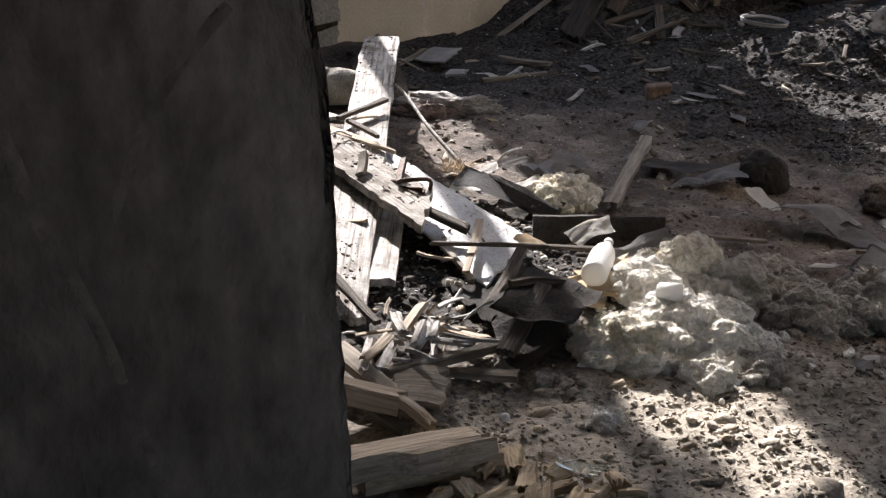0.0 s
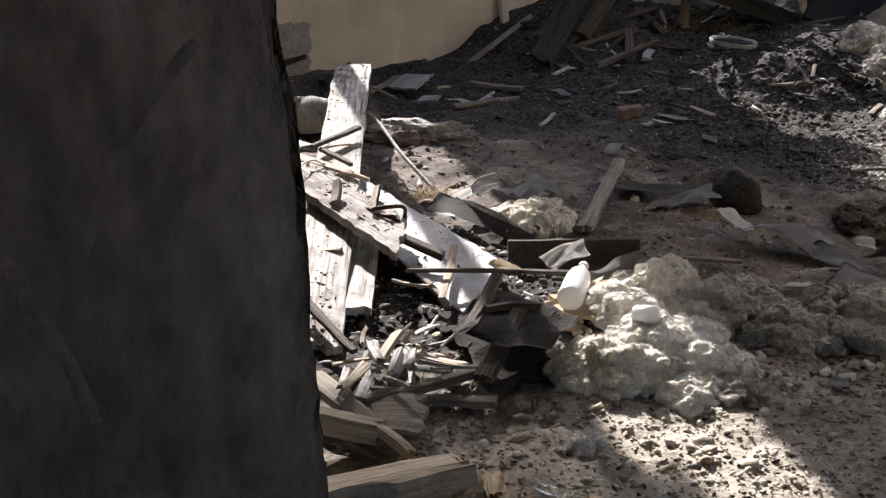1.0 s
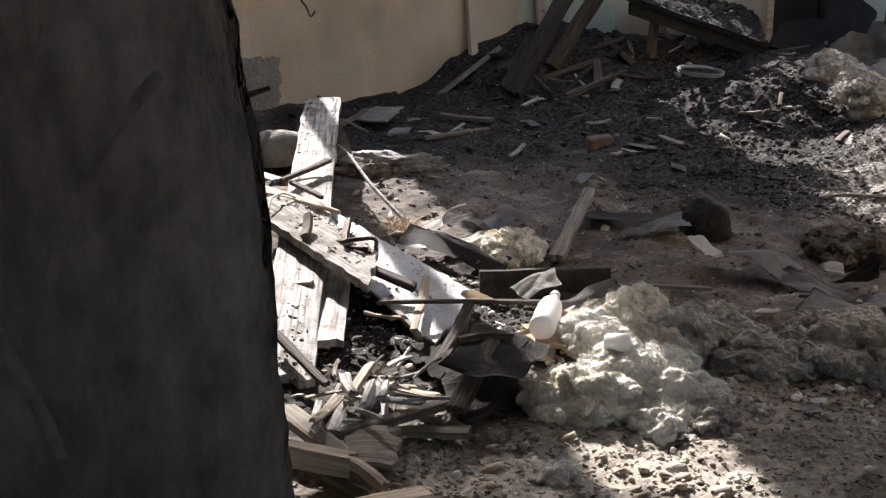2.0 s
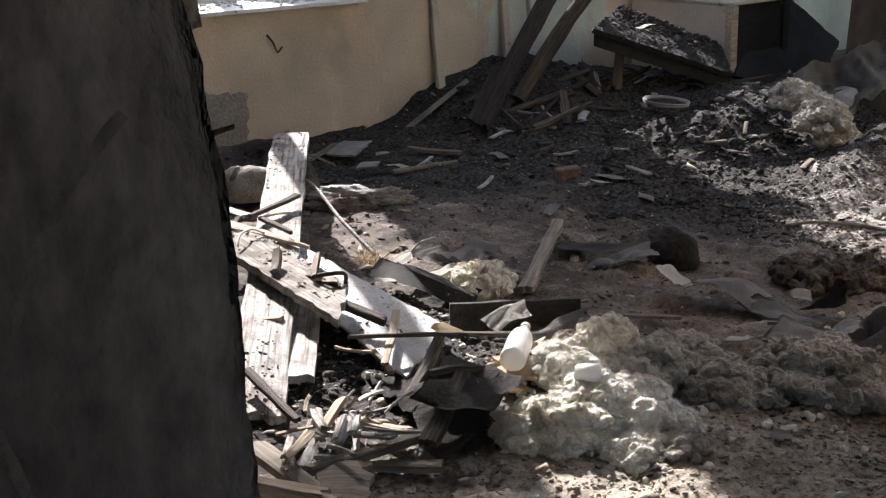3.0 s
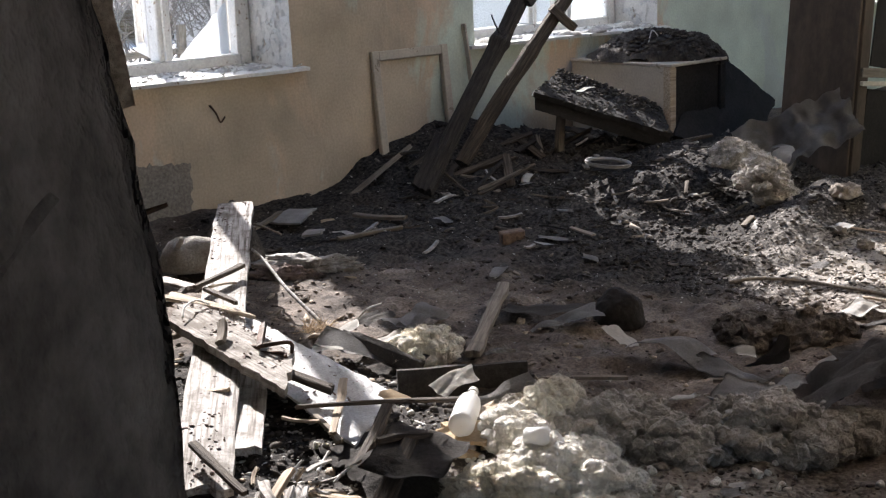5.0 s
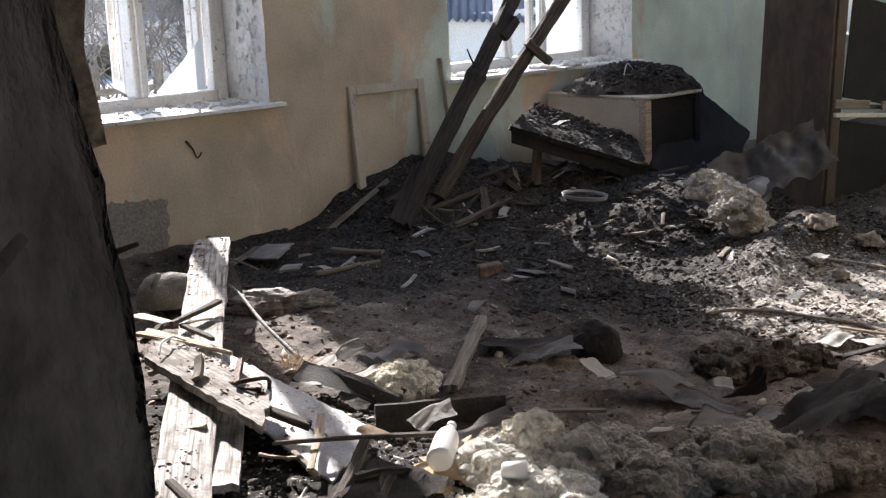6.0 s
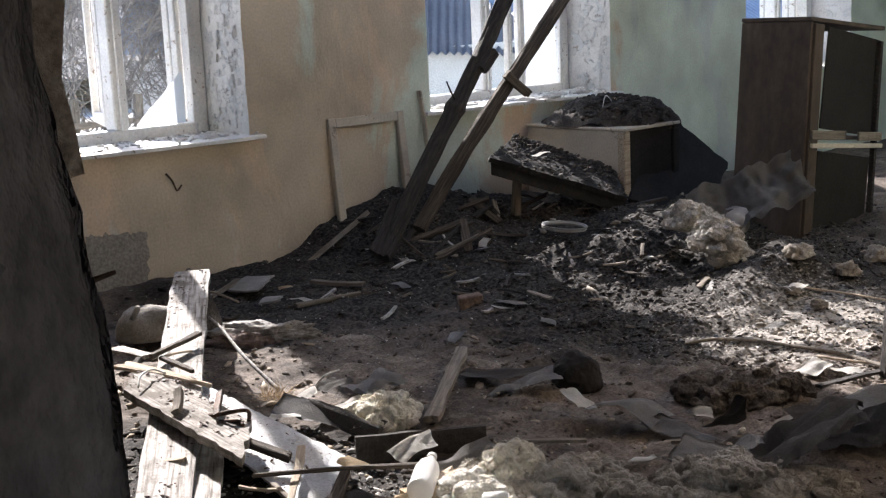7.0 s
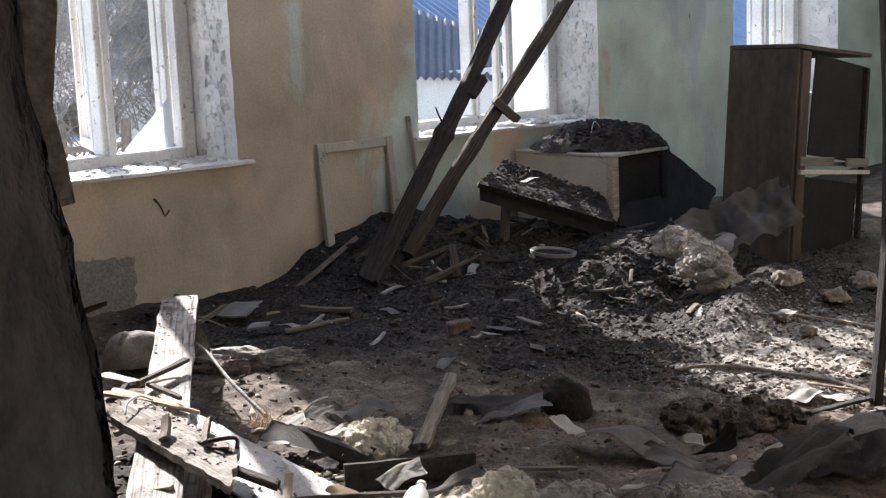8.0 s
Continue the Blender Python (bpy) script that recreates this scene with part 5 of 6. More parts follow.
board("stick", (2.223, 4.118, 0.180), (2.356, 4.212, 0.200), 0.022, 0.014, SMOKED, "dark splintered stick across the plank", "stick", seed=79)
board("stick", (2.113, 3.903, 0.130), (2.162, 3.882, 0.150), 0.022, 0.018, RAWWOOD, "pale broken end of a batten", "stick", seed=80)
rod("string", [(2.132, 3.843, 0.209), (2.176, 3.899, 0.229), (2.254, 3.954, 0.224), (2.277, 3.905, 0.214)], 0.004, 0.004, PAPER, "loop of white string on a plank", "string", n=6)
rod("iron_hook", [(2.183, 3.496, 0.164), (2.197, 3.398, 0.194), (2.255, 3.376, 0.189), (2.240, 3.349, 0.164)], 0.008, 0.007, RUST, "bent rusty iron hook on a plank", "hook", n=4)
rod("iron_hook", [(2.166, 3.472, 0.154), (2.205, 3.365, 0.169), (2.200, 3.326, 0.164)], 0.007, 0.007, RUST, "bent rusty iron hook on a plank", "hook", n=4)
board("iron_strap", (2.287, 3.581, 0.204), (2.167, 3.424, 0.184), 0.022, 0.014, RUST, "rusty iron strap standing out of a plank", "strap", seed=81, roll=30)
board("iron_strap", (2.175, 3.655, 0.224), (2.098, 3.559, 0.184), 0.030, 0.02, GREYWOOD, "broken batten nailed to a plank", "strap", seed=82, roll=30)
board("batten", (2.163, 3.278, 0.135), (2.220, 3.100, 0.100), 0.035, 0.022, SMOKED, "split dark batten on the fibreboard", "batten", ragged=(0.01, 0.03), seed=83)
board("batten", (2.030, 3.040, 0.115), (2.494, 2.747, 0.090), 0.014, 0.012, SMOKED, "long thin batten across the fibreboard", "batten", ragged=(0.03, 0.02), seed=84)
board("lath", (2.312, 3.171, 0.100), (2.022, 2.845, 0.085), 0.026, 0.010, RAWWOOD, "brown lath under a batten", "lath", seed=85)
board("lath", (2.083, 3.016, 0.080), (2.039, 2.831, 0.060), 0.022, 0.012, GREYWOOD, "splintered grey lath in the dirt", "lath", seed=86)
board("lath", (1.989, 3.056, 0.090), (2.052, 2.944, 0.090), 0.012, 0.008, RAWWOOD, "thin pale splinter of wood", "lath", seed=87)
board("lath", (1.674, 3.032, 0.110), (1.638, 2.708, 0.070), 0.022, 0.014, SMOKED, "dark lath across a plank", "lath", seed=88)
board("lath", (1.914, 3.471, 0.100), (1.990, 3.333, 0.110), 0.018, 0.012, RAWWOOD, "pale splinter on the planks", "lath", seed=89)
sheet("card_scrap", (2.293, 2.948, 0.100), (2.326, 2.881, 0.090), 0.07, CARD, "rust-brown scrap of cardboard", "scrap", 0.02, seed=90)
board("batten", (1.962, 2.665, 0.050), (2.217, 2.837, 0.120), 0.03, 0.02, SMOKED, "dark batten leaning on the debris", "batten", seed=91)
board("batten", (1.809, 2.383, 0.060), (2.042, 2.518, 0.150), 0.045, 0.024, SMOKED, "grey batten propped on dark sheeting", "batten", seed=92)
board("batten", (1.958, 2.558, 0.160), (2.130, 2.533, 0.140), 0.022, 0.018, SMOKED, "grey stick over the dark sheeting", "batten", seed=93)
sheet("dark_sheeting", (1.964, 2.567, 0.130), (2.081, 2.374, 0.100), 0.28, FELT, "crumpled dark roofing sheet among the boards", "felt", 0.05, seed=94, th=0.006)
sheet("dark_sheeting", (2.147, 2.939, 0.020), (1.963, 2.365, 0.030), 0.24, FELT, "crumpled dark roofing sheet among the boards", "felt", 0.05, seed=95, th=0.006)
lump("sack", (2.905, 5.090, 0.030), (0.15, 0.11, 0.115), DIRTY_WOOL, "rounded dusty sack half in the dirt", "sack", -30, 96, 4, 0.12, 1.4)
heap("dirt_mound", (3.10, 5.06, -0.03), (0.17, 0.17, 0.33), BURNT_SOIL, "dark soil under the raised end of a plank", 97)
lump("clay_lump", (3.547, 5.757, 0.030), (0.09, 0.07, 0.08), BURNT_SOIL, "dark lump of clay propping up a plank", "rubble", 20, 98, 4, 0.4, 2.0)
rod("sack_tie", [(2.825, 5.223, 0.050), (2.821, 5.116, 0.100), (2.792, 4.975, 0.200)], 0.02, 0.012, DIRTY_WOOL, "twisted pale rag beside the sack", "rag", n=5)
lump("bark_chunk", (3.251, 4.673, 0.020), (0.20, 0.06, 0.05), BOARD, "splintered pale chunk of wood with bark", "wood chunk", -52, 97, 5, 0.55, 4.0)
lump("bark_chunk", (3.158, 4.698, 0.000), (0.15, 0.06, 0.04), ROOT, "dark rotten chunk of wood", "wood chunk", -45, 99, 5, 0.5, 4.0)
rod("twig", [(2.978, 4.700, 0.160), (2.937, 4.545, 0.140), (2.806, 4.200, 0.110), (2.747, 3.890, 0.040)], 0.006, 0.008, BOARD, "pale bare twig sticking up from the floor", "twig", n=6)
tuft = bmesh.new()
rt = random.Random(6)
base = Vector((2.718, 3.878, 0.020))
for _ in range(90):
    d = Vector((rt.uniform(-1, 1), rt.uniform(-1, 1), rt.uniform(0.2, 1.3))).normalized() * rt.uniform(0.03, 0.09)
    o = base + Vector((rt.uniform(-0.05, 0.05), rt.uniform(-0.05, 0.05), 0))
    tube_into(tuft, [o, o + d * 0.5, o + d + Vector((0, 0, -0.015))], [0.0014, 0.0012, 0.0008], 3)
tagged(part("straw_tuft", tuft, ROTWOOD), "tuft of dry straw at the foot of the twig", "straw")

soil = []
rp = random.Random(12)
for a, b, half, lift, n in (((3.170, 5.120, 0.272), (1.591, 2.857, 0.030), 0.075, 0.017, 900), ((2.232, 4.057, 0.185), (2.180, 3.281, 0.141), 0.09, 0.017, 520), ((2.380, 4.066, 0.113), (2.245, 2.930, 0.045), 0.12, 0.007, 160)):
    a, b = Vector(a), Vector(b)
    side = (b - a).cross(WORLD_UP).normalized()
    for _ in range(n):
        u, v = rp.random(), rp.uniform(-1, 1)
        if noise.noise((u * 6, v * 1.5, n)) > -0.12:
            soil.append(a.lerp(b, u) + side * v * half + Vector((0, 0, lift)))
crumbs("plank_soil", [tuple(p) for p in soil], ROOT, "soil and crumbs lying on the planks", (0.0015, 0.007), 0.5)

# white scraps and trough beside the wool
sheet("tin_strip", (2.562, 3.641, 0.090), (2.658, 3.197, 0.050), 0.085, RAG, "bent strip of pale sheet metal", "metal strip", 0.012, roll=35, th=0.004, seed=100, folds=1.2)
board("batten", (2.612, 3.580, 0.085), (2.621, 3.159, 0.060), 0.05, 0.018, FELT, "black board edge beside the wool", "batten", roll=60, seed=101)
sheet("paper_scrap", (2.512, 3.627, 0.050), (2.581, 3.535, 0.060), 0.11, PAPER, "curled white paper on the floor", "paper", 0.03, seed=102)
sheet("paper_scrap", (2.639, 3.672, 0.070), (2.711, 3.602, 0.100), 0.09, PAPER, "curled white paper on the floor", "paper", 0.04, seed=103)
sheet("paper_scrap", (2.660, 3.554, 0.090), (2.724, 3.451, 0.080), 0.12, PAPER, "torn white paper with holes and folds", "paper", 0.05, seed=104, torn=0.04)
sheet("dark_rag", (2.789, 3.713, 0.060), (2.911, 3.704, 0.090), 0.10, TARP, "curled dark rag on the floor", "rag", 0.05, seed=105)
rod("wire", [(2.803, 3.751, 0.060), (2.809, 3.686, 0.120), (2.872, 3.677, 0.130)], 0.004, 0.003, BOARD, "pale bent wire on the floor", "wire", n=6)
wool((2.762, 3.305, 0.020), (0.155, 0.11, 0.11), YELLOW_WOOL, "yellowish block of torn glass wool", 15, 106)
board("felt_board", (2.478, 3.111, 0.045), (2.831, 2.872, 0.045), 0.10, 0.02, FELT, "black tarred board standing on edge", "board", roll=88, seed=107, ragged=(0.0, 0.0))
board("batten", (3.575, 3.751, 0.045), (2.864, 3.172, 0.045), 0.05, 0.024, GREYWOOD, "grey batten lying on the clay floor", "batten", seed=108, ragged=(0.0, 0.01))
wool((2.994, 3.179, 0.000), (0.05, 0.04, 0.03), DIRTY_WOOL, "small tuft of glass wool", 0, 109)
sheet("paper_scrap", (2.904, 3.631, 0.040), (3.126, 3.676, 0.060), 0.16, RAG, "dusty grey rag on the floor", "rag", 0.06, seed=110)


def bottle():
    """An empty milky plastic bottle lying on its side."""
    a, b = (2.327, 2.640, 0.075), (2.543, 2.817, 0.085)
    prof = [(0.0, 0.0), (0.0, 0.020), (0.004, 0.036), (0.012, 0.039), (0.05, 0.038), (0.09, 0.039), (0.125, 0.038), (0.15, 0.033), (0.17, 0.023), (0.185, 0.015), (0.20, 0.0135)]
    k = (Vector(b) - Vector(a)).length / 0.225
    bm = bmesh.new()
    rings = [[bm.verts.new((x * k, max(r, 0.0005) * math.cos(t * math.pi / 12), max(r, 0.0005) * math.sin(t * math.pi / 12))) for t in range(24)] for x, r in prof]
    for r0, r1 in zip(rings, rings[1:]):
        for t in range(24):
            bm.faces.new([r0[t], r0[(t + 1) % 24], r1[(t + 1) % 24], r1[t]])
    w = empty("bottle", frame_of(a, b), "empty milky white plastic bottle lying on cardboard", "bottle")
    part("body", bm, PLASTIC, w, smooth=True)
    cap = bmesh.new()
    bmesh.ops.create_cone(cap, cap_ends=True, segments=20, radius1=0.016, radius2=0.0155, depth=0.02, matrix=Matrix.Translation((0.212 * k, 0, 0)) @ Matrix.Rotation(radians(90), 4, "Y"))
    part("cap", cap, PAPER, w, "white screw cap")
    return w


bottle()
cup = bmesh.new()
bmesh.ops.create_cone(cup, cap_ends=True, segments=24, radius1=0.024, radius2=0.029, depth=0.07)
bmesh.ops.bevel(cup, geom=[e for e in cup.edges if abs(e.verts[0].co.z - e.verts[1].co.z) < 1e-4], offset=0.005, segments=2, affect="EDGES")
tagged(part("plastic_pot", cup, PLASTIC, smooth=True, m=Matrix.Translation((2.304, 2.310, 0.140)) @ pose(0, 0, 0, 90, 0, 40)), "small white plastic pot lying on the wool", "pot")
for i, (p, q, w, r) in enumerate((((2.348, 2.772, 0.030), (2.398, 2.556, 0.050), 0.12, 8), ((2.445, 2.703, 0.050), (2.569, 2.685, 0.060), 0.15, -5), ((2.383, 2.625, 0.030), (2.447, 2.549, 0.050), 0.10, 20), ((2.303, 2.708, 0.030), (2.276, 2.557, 0.020), 0.10, -12))):
    board("card_piece", p, q, w, 0.014, CARD if i != 1 else RAWWOOD, "torn piece of brown fibreboard under the bottle", "board", roll=r, ragged=(0.04, 0.04), seed=120 + i, wear=0.008)
sheet("white_rag", (2.471, 2.910, 0.070), (2.611, 2.893, 0.090), 0.08, PAPER, "white curled rag beside the bottle", "rag", 0.03, seed=125, roll=20)
sheet("dark_rag", (2.510, 2.748, 0.060), (2.699, 2.685, 0.090), 0.13, RAG, "dusty dark rag beside the bottle", "rag", 0.04, seed=126, roll=15)

# ---- torn glass wool ----
W = "torn glass wool insulation spread on the floor"
WOOL_SPOTS = [
    ((2.127, 2.271, -0.000), (0.155, 0.105, 0.13), -38, YELLOW_WOOL, "block of yellowed glass wool with a torn top"),
    ((2.316, 2.303, 0.030), (0.13, 0.10, 0.10), 20, WOOL, W), ((2.448, 2.531, 0.030), (0.11, 0.10, 0.09), 70, WOOL, W), ((2.613, 2.526, 0.030), (0.14, 0.12, 0.13), 10, YELLOW_WOOL, W),
    ((2.638, 2.381, 0.020), (0.17, 0.12, 0.11), -20, DIRTY_WOOL, W), ((2.466, 2.280, 0.010), (0.12, 0.10, 0.08), 50, WOOL, W), ((2.372, 2.147, 0.000), (0.15, 0.10, 0.085), -30, WOOL, W),
    ((2.236, 2.076, 0.000), (0.10, 0.08, 0.05), 15, WOOL, W), ((2.356, 2.034, 0.000), (0.10, 0.08, 0.045), 45, DIRTY_WOOL, W), ((2.668, 2.690, 0.020), (0.10, 0.08, 0.07), 0, DIRTY_WOOL, W),
    ((2.765, 2.302, 0.000), (0.13, 0.11, 0.09), 30, DIRTY_WOOL, W), ((2.882, 2.493, 0.000), (0.13, 0.09, 0.06), -10, DIRTY_WOOL, W), ((2.363, 2.241, 0.000), (0.08, 0.07, 0.07), 80, WOOL, W),
    ((2.714, 2.145, 0.000), (0.14, 0.11, 0.10), 0, DIRTY_WOOL, W), ((2.829, 2.115, 0.000), (0.12, 0.10, 0.095), 35, DIRTY_WOOL, W), ((2.916, 2.025, 0.000), (0.17, 0.13, 0.155), -25, DIRTY_WOOL, "tall heap of grey torn glass wool"),
    ((3.003, 1.935, 0.000), (0.16, 0.12, 0.13), 15, DIRTY_WOOL, W), ((3.126, 1.868, 0.000), (0.15, 0.11, 0.11), -15, DIRTY_WOOL, W), ((3.009, 2.179, 0.000), (0.11, 0.09, 0.09), 60, DIRTY_WOOL, W),
    ((1.834, 2.027, 0.000), (0.055, 0.045, 0.045), 10, WOOL, "small pale tuft of glass wool"), ((1.866, 2.286, 0.000), (0.045, 0.035, 0.035), 40, DIRTY_WOOL, "small grey tuft of glass wool"), ((1.867, 2.426, 0.000), (0.07, 0.05, 0.035), 0, DIRTY_WOOL, "small grey tuft of glass wool"),
    ((3.843, 2.536, 0.000), (0.26, 0.13, 0.09), -25, BROWN_WOOL, "brown dirty heap of insulation"), ((3.806, 2.727, 0.000), (0.14, 0.10, 0.07), 20, BROWN_WOOL, "brown dirty heap of insulation"),
]
for i, (at, size, turn, mt, lb) in enumerate(WOOL_SPOTS):
    wool(at, size, mt, lb, turn, 130 + i, 85 if size[0] > 0.09 else 30)
bits = []
rb = random.Random(8)
for x, y, spread, n in ((2.30, 2.20, 0.10, 60), (2.42, 2.55, 0.22, 120), (2.6, 2.3, 0.3, 120), (3.0, 2.1, 0.3, 60)):
    for _ in range(n):
        bits.append((x + rb.gauss(0, spread), y + rb.gauss(0, spread)))
bm = bmesh.new()
for x, y in bits:
    s = rb.uniform(0.004, 0.014)
    made = bmesh.ops.create_icosphere(bm, subdivisions=2, radius=s, matrix=Matrix.Translation(on_ground(x, y, s * 0.5)))
    for v in made["verts"]:
        v.co += Vector((noise.noise(v.co * 60), noise.noise(v.co * 60 + Vector((5, 0, 0))), noise.noise(v.co * 60 + Vector((0, 9, 0))))) * s * 0.7
tagged(part("wool_tufts", bm, WOOL, smooth=True), "small scattered tufts of glass wool", "insulation", kind="stuff")

# ---- cloths on the clay floor ----
sheet("grey_rag", (3.385, 3.543, 0.030), (3.535, 3.214, 0.050), 0.11, TARP, "dark rag trodden into the clay", "rag", 0.03, seed=160)
sheet("grey_rag", (3.281, 3.286, 0.030), (3.466, 3.124, 0.050), 0.14, RAG, "pale grey cloth scrap on the clay floor", "rag", 0.045, seed=161, ends=(0.3, 1.0))
lump("black_bag", (3.581, 3.134, 0.000), (0.10, 0.085, 0.105), BLACK, "crumpled black bag on the clay floor", "bag", 0, 162, 5, 0.16, 1.6)
sheet("grey_rag", (3.307, 2.914, 0.100), (3.301, 2.841, 0.040), 0.14, PAPER, "pale grey cloth hanging from the black bag", "rag", 0.03, seed=163, roll=-25)
sheet("grey_rag", (3.338, 2.852, 0.040), (3.385, 2.571, 0.040), 0.13, RAG, "long grey cloth strip on the clay floor", "rag", 0.035, seed=164)
sheet("grey_rag", (3.360, 2.598, 0.040), (3.306, 2.280, 0.050), 0.09, RAG, "long grey cloth strip on the clay floor", "rag", 0.04, seed=165)
sheet("tarpaulin", (3.059, 2.291, 0.080), (3.142, 2.049, 0.100), 0.22, RAG, "dusty grey tarpaulin bunched by the wool", "tarpaulin", 0.06, seed=166)
sheet("tarpaulin", (3.137, 2.123, 0.090), (3.349, 1.812, 0.160), 0.34, TARP, "dusty grey tarpaulin bunched by the wool", "tarpaulin", 0.08, seed=167, n=34, k=14)
sheet("tarpaulin", (3.487, 2.117, 0.060), (3.891, 1.829, 0.100), 0.26, TARP, "dark crumpled tarpaulin on the floor", "tarpaulin", 0.065, seed=168, n=34, k=14)
sheet("pale_cloth", (3.526, 1.992, 0.150), (3.647, 1.868, 0.190), 0.15, RAG, "pale cloth patch on the tarpaulin", "cloth", 0.03, seed=169)
board("lath", (3.206, 2.412, 0.040), (3.257, 2.277, 0.050), 0.02, 0.012, GREYWOOD, "thin lath by the cloth", "lath", seed=170)
board("lath", (2.873, 2.883, 0.020), (3.092, 2.666, 0.020), 0.018, 0.012, GREYWOOD, "thin lath on the clay floor", "lath", seed=171)
sheet("grey_rag", (3.382, 2.322, 0.030), (3.329, 2.206, 0.160), 0.18, TARP, "peaked dark cloth in the rubble", "rag", 0.05, seed=172, ends=(1, 0.2))
SCRAPS = [((2.599, 1.908, 0.020), (2.627, 1.868, 0.030)), ((2.532, 1.867, 0.020), (2.559, 1.828, 0.030)), ((3.508, 2.536, 0.020), (3.546, 2.486, 0.030)), ((3.027, 2.418, 0.020), (3.061, 2.371, 0.030)), ((3.572, 2.260, 0.020), (3.608, 2.212, 0.030))]
for i, (p, q) in enumerate(SCRAPS):
    sheet("scrap", p, q, 0.06, PAPER if i != 1 else RAG, "small torn scrap of paper", "scrap", 0.035, seed=175 + i, torn=0.03)

# ---- far floor scraps ----
board("fibreboard", (3.780, 5.689, 0.040), (3.865, 5.513, 0.050), 0.22, 0.012, RAG, "grey fibreboard scrap by the wall", "board", ragged=(0.04, 0.04), seed=180, roll=8)
board("fibreboard", (3.634, 5.262, 0.030), (3.709, 5.182, 0.040), 0.12, 0.012, RAG, "grey fibreboard scrap by the wall", "board", ragged=(0.03, 0.03), seed=181)
board("lath", (3.681, 5.032, 0.030), (4.024, 4.946, 0.040), 0.035, 0.018, GREYWOOD, "dusty lath on the floor", "lath", seed=182)
board("lath", (4.033, 5.352, 0.050), (4.155, 5.071, 0.050), 0.05, 0.018, GREYWOOD, "dusty lath on the floor", "lath", seed=183)
board("lath", (3.485, 5.483, 0.050), (3.823, 5.723, 0.050), 0.03, 0.015, GREYWOOD, "dusty lath on the floor", "lath", seed=184)
rod("reed", [(3.313, 5.360, 0.140), (3.429, 5.342, 0.100), (3.479, 5.223, 0.060)], 0.006, 0.006, GREYWOOD, "dusty cane across the plank", "reed", n=4)
tagged(part("brick", box((-0.06, -0.03, 0), (0.06, 0.03, 0.065), 0.006), BRICK, m=Matrix.Translation((4.280, 4.419, -0.010)) @ pose(0, 0, 0, 3, -4, -28)), "broken brick half in the rubble", "brick")
rs = random.Random(9)
for i in range(26):
    x, y = rs.uniform(4.3, 6.2), rs.uniform(3.9, 5.6)
    a = rs.uniform(0, 6.28)
    ln = rs.uniform(0.05, 0.2)
    p, q = on_ground(x, y, 0.015), on_ground(x + ln * math.cos(a), y + ln * math.sin(a), 0.025)
    board("splinter", p, q, rs.uniform(0.01, 0.03), 0.01, rs.choice((GREYWOOD, BURNT, BURNT, BOARD)), "small burnt splinter in the debris", "splinter", ragged=(0.01, 0.02), seed=200 + i, across=2, group="splinters in the debris")

for i in range(30):
    x, y = rs.uniform(4.7, 6.3), rs.uniform(5.0, 6.0)
    a = rs.uniform(-1.2, 1.9)
    ln = rs.uniform(0.12, 0.42)
    p, q = on_ground(x, y, 0.0), on_ground(x + ln * math.cos(a), min(6.04, y + ln * math.sin(a)), 0.02 + 0.25 * ln * rs.random())
    board("charred_lath", p, q, rs.uniform(0.015, 0.05), rs.uniform(0.008, 0.02), rs.choice((BURNT, SMOKED, SMOKED, GREYWOOD)), "charred lath sticking out of the burnt pile", "lath", roll=rs.uniform(-40, 40), ragged=(0.01, 0.04), seed=400 + i, across=3, group="laths in the burnt pile")
for i in range(46):
    x, y = rs.uniform(3.2, 5.6), rs.uniform(3.6, 5.7)
    a = rs.uniform(0, 6.28)
    ln = rs.uniform(0.04, 0.17)
    p, q = on_ground(x, y, 0.012), on_ground(x + ln * math.cos(a), y + ln * math.sin(a), 0.02)
    if i % 3 == 0:
        sheet("scrap", p, q, rs.uniform(0.03, 0.07), rs.choice((RAG, PAPER, CARD, TARP)), "small torn scrap on the dirt floor", "scrap", 0.02, seed=460 + i, n=8, k=4, torn=0.02, group="scraps on the floor")
    else:
        board("chip", p, q, rs.uniform(0.012, 0.035), 0.01, rs.choice((GREYWOOD, SMOKED, BOARD)), "broken chip of wood on the dirt floor", "chip", roll=rs.uniform(-20, 20), ragged=(0.01, 0.02), seed=460 + i, across=3, group="chips on the floor")

# ---- broken wood nearest the camera ----
board("split_beam", (1.134, 2.145, 0.050), (1.526, 2.036, 0.060), 0.115, 0.055, RAWWOOD, "thick split beam with a splintered end", "beam", ragged=(0, 0.19), taper=(1, 0.8), seed=240, wear=0.016, across=12, roll=-12)
board("split_beam", (1.218, 2.102, 0.020), (1.547, 2.031, 0.025), 0.06, 0.04, ROTWOOD, "loose splinter of a beam", "beam", ragged=(0, 0.12), seed=241, wear=0.01)
board("split_wood", (1.331, 2.451, 0.080), (1.452, 2.290, 0.060), 0.055, 0.05, RAWWOOD, "split log end with bright grain", "wood", ragged=(0, 0.03), seed=242, wear=0.008)
board("split_wood", (1.439, 2.313, 0.070), (1.462, 2.188, 0.040), 0.032, 0.025, RAWWOOD, "split stick with bright grain", "wood", ragged=(0, 0.02), seed=243)
board("plank", (1.468, 2.649, 0.070), (1.462, 2.288, 0.030), 0.06, 0.025, GREYWOOD, "narrow grey plank among broken wood", "plank", seed=244)
board("plank", (1.406, 2.360, 0.030), (1.422, 2.228, 0.020), 0.03, 0.02, GREYWOOD, "narrow grey plank among broken wood", "plank", seed=245)
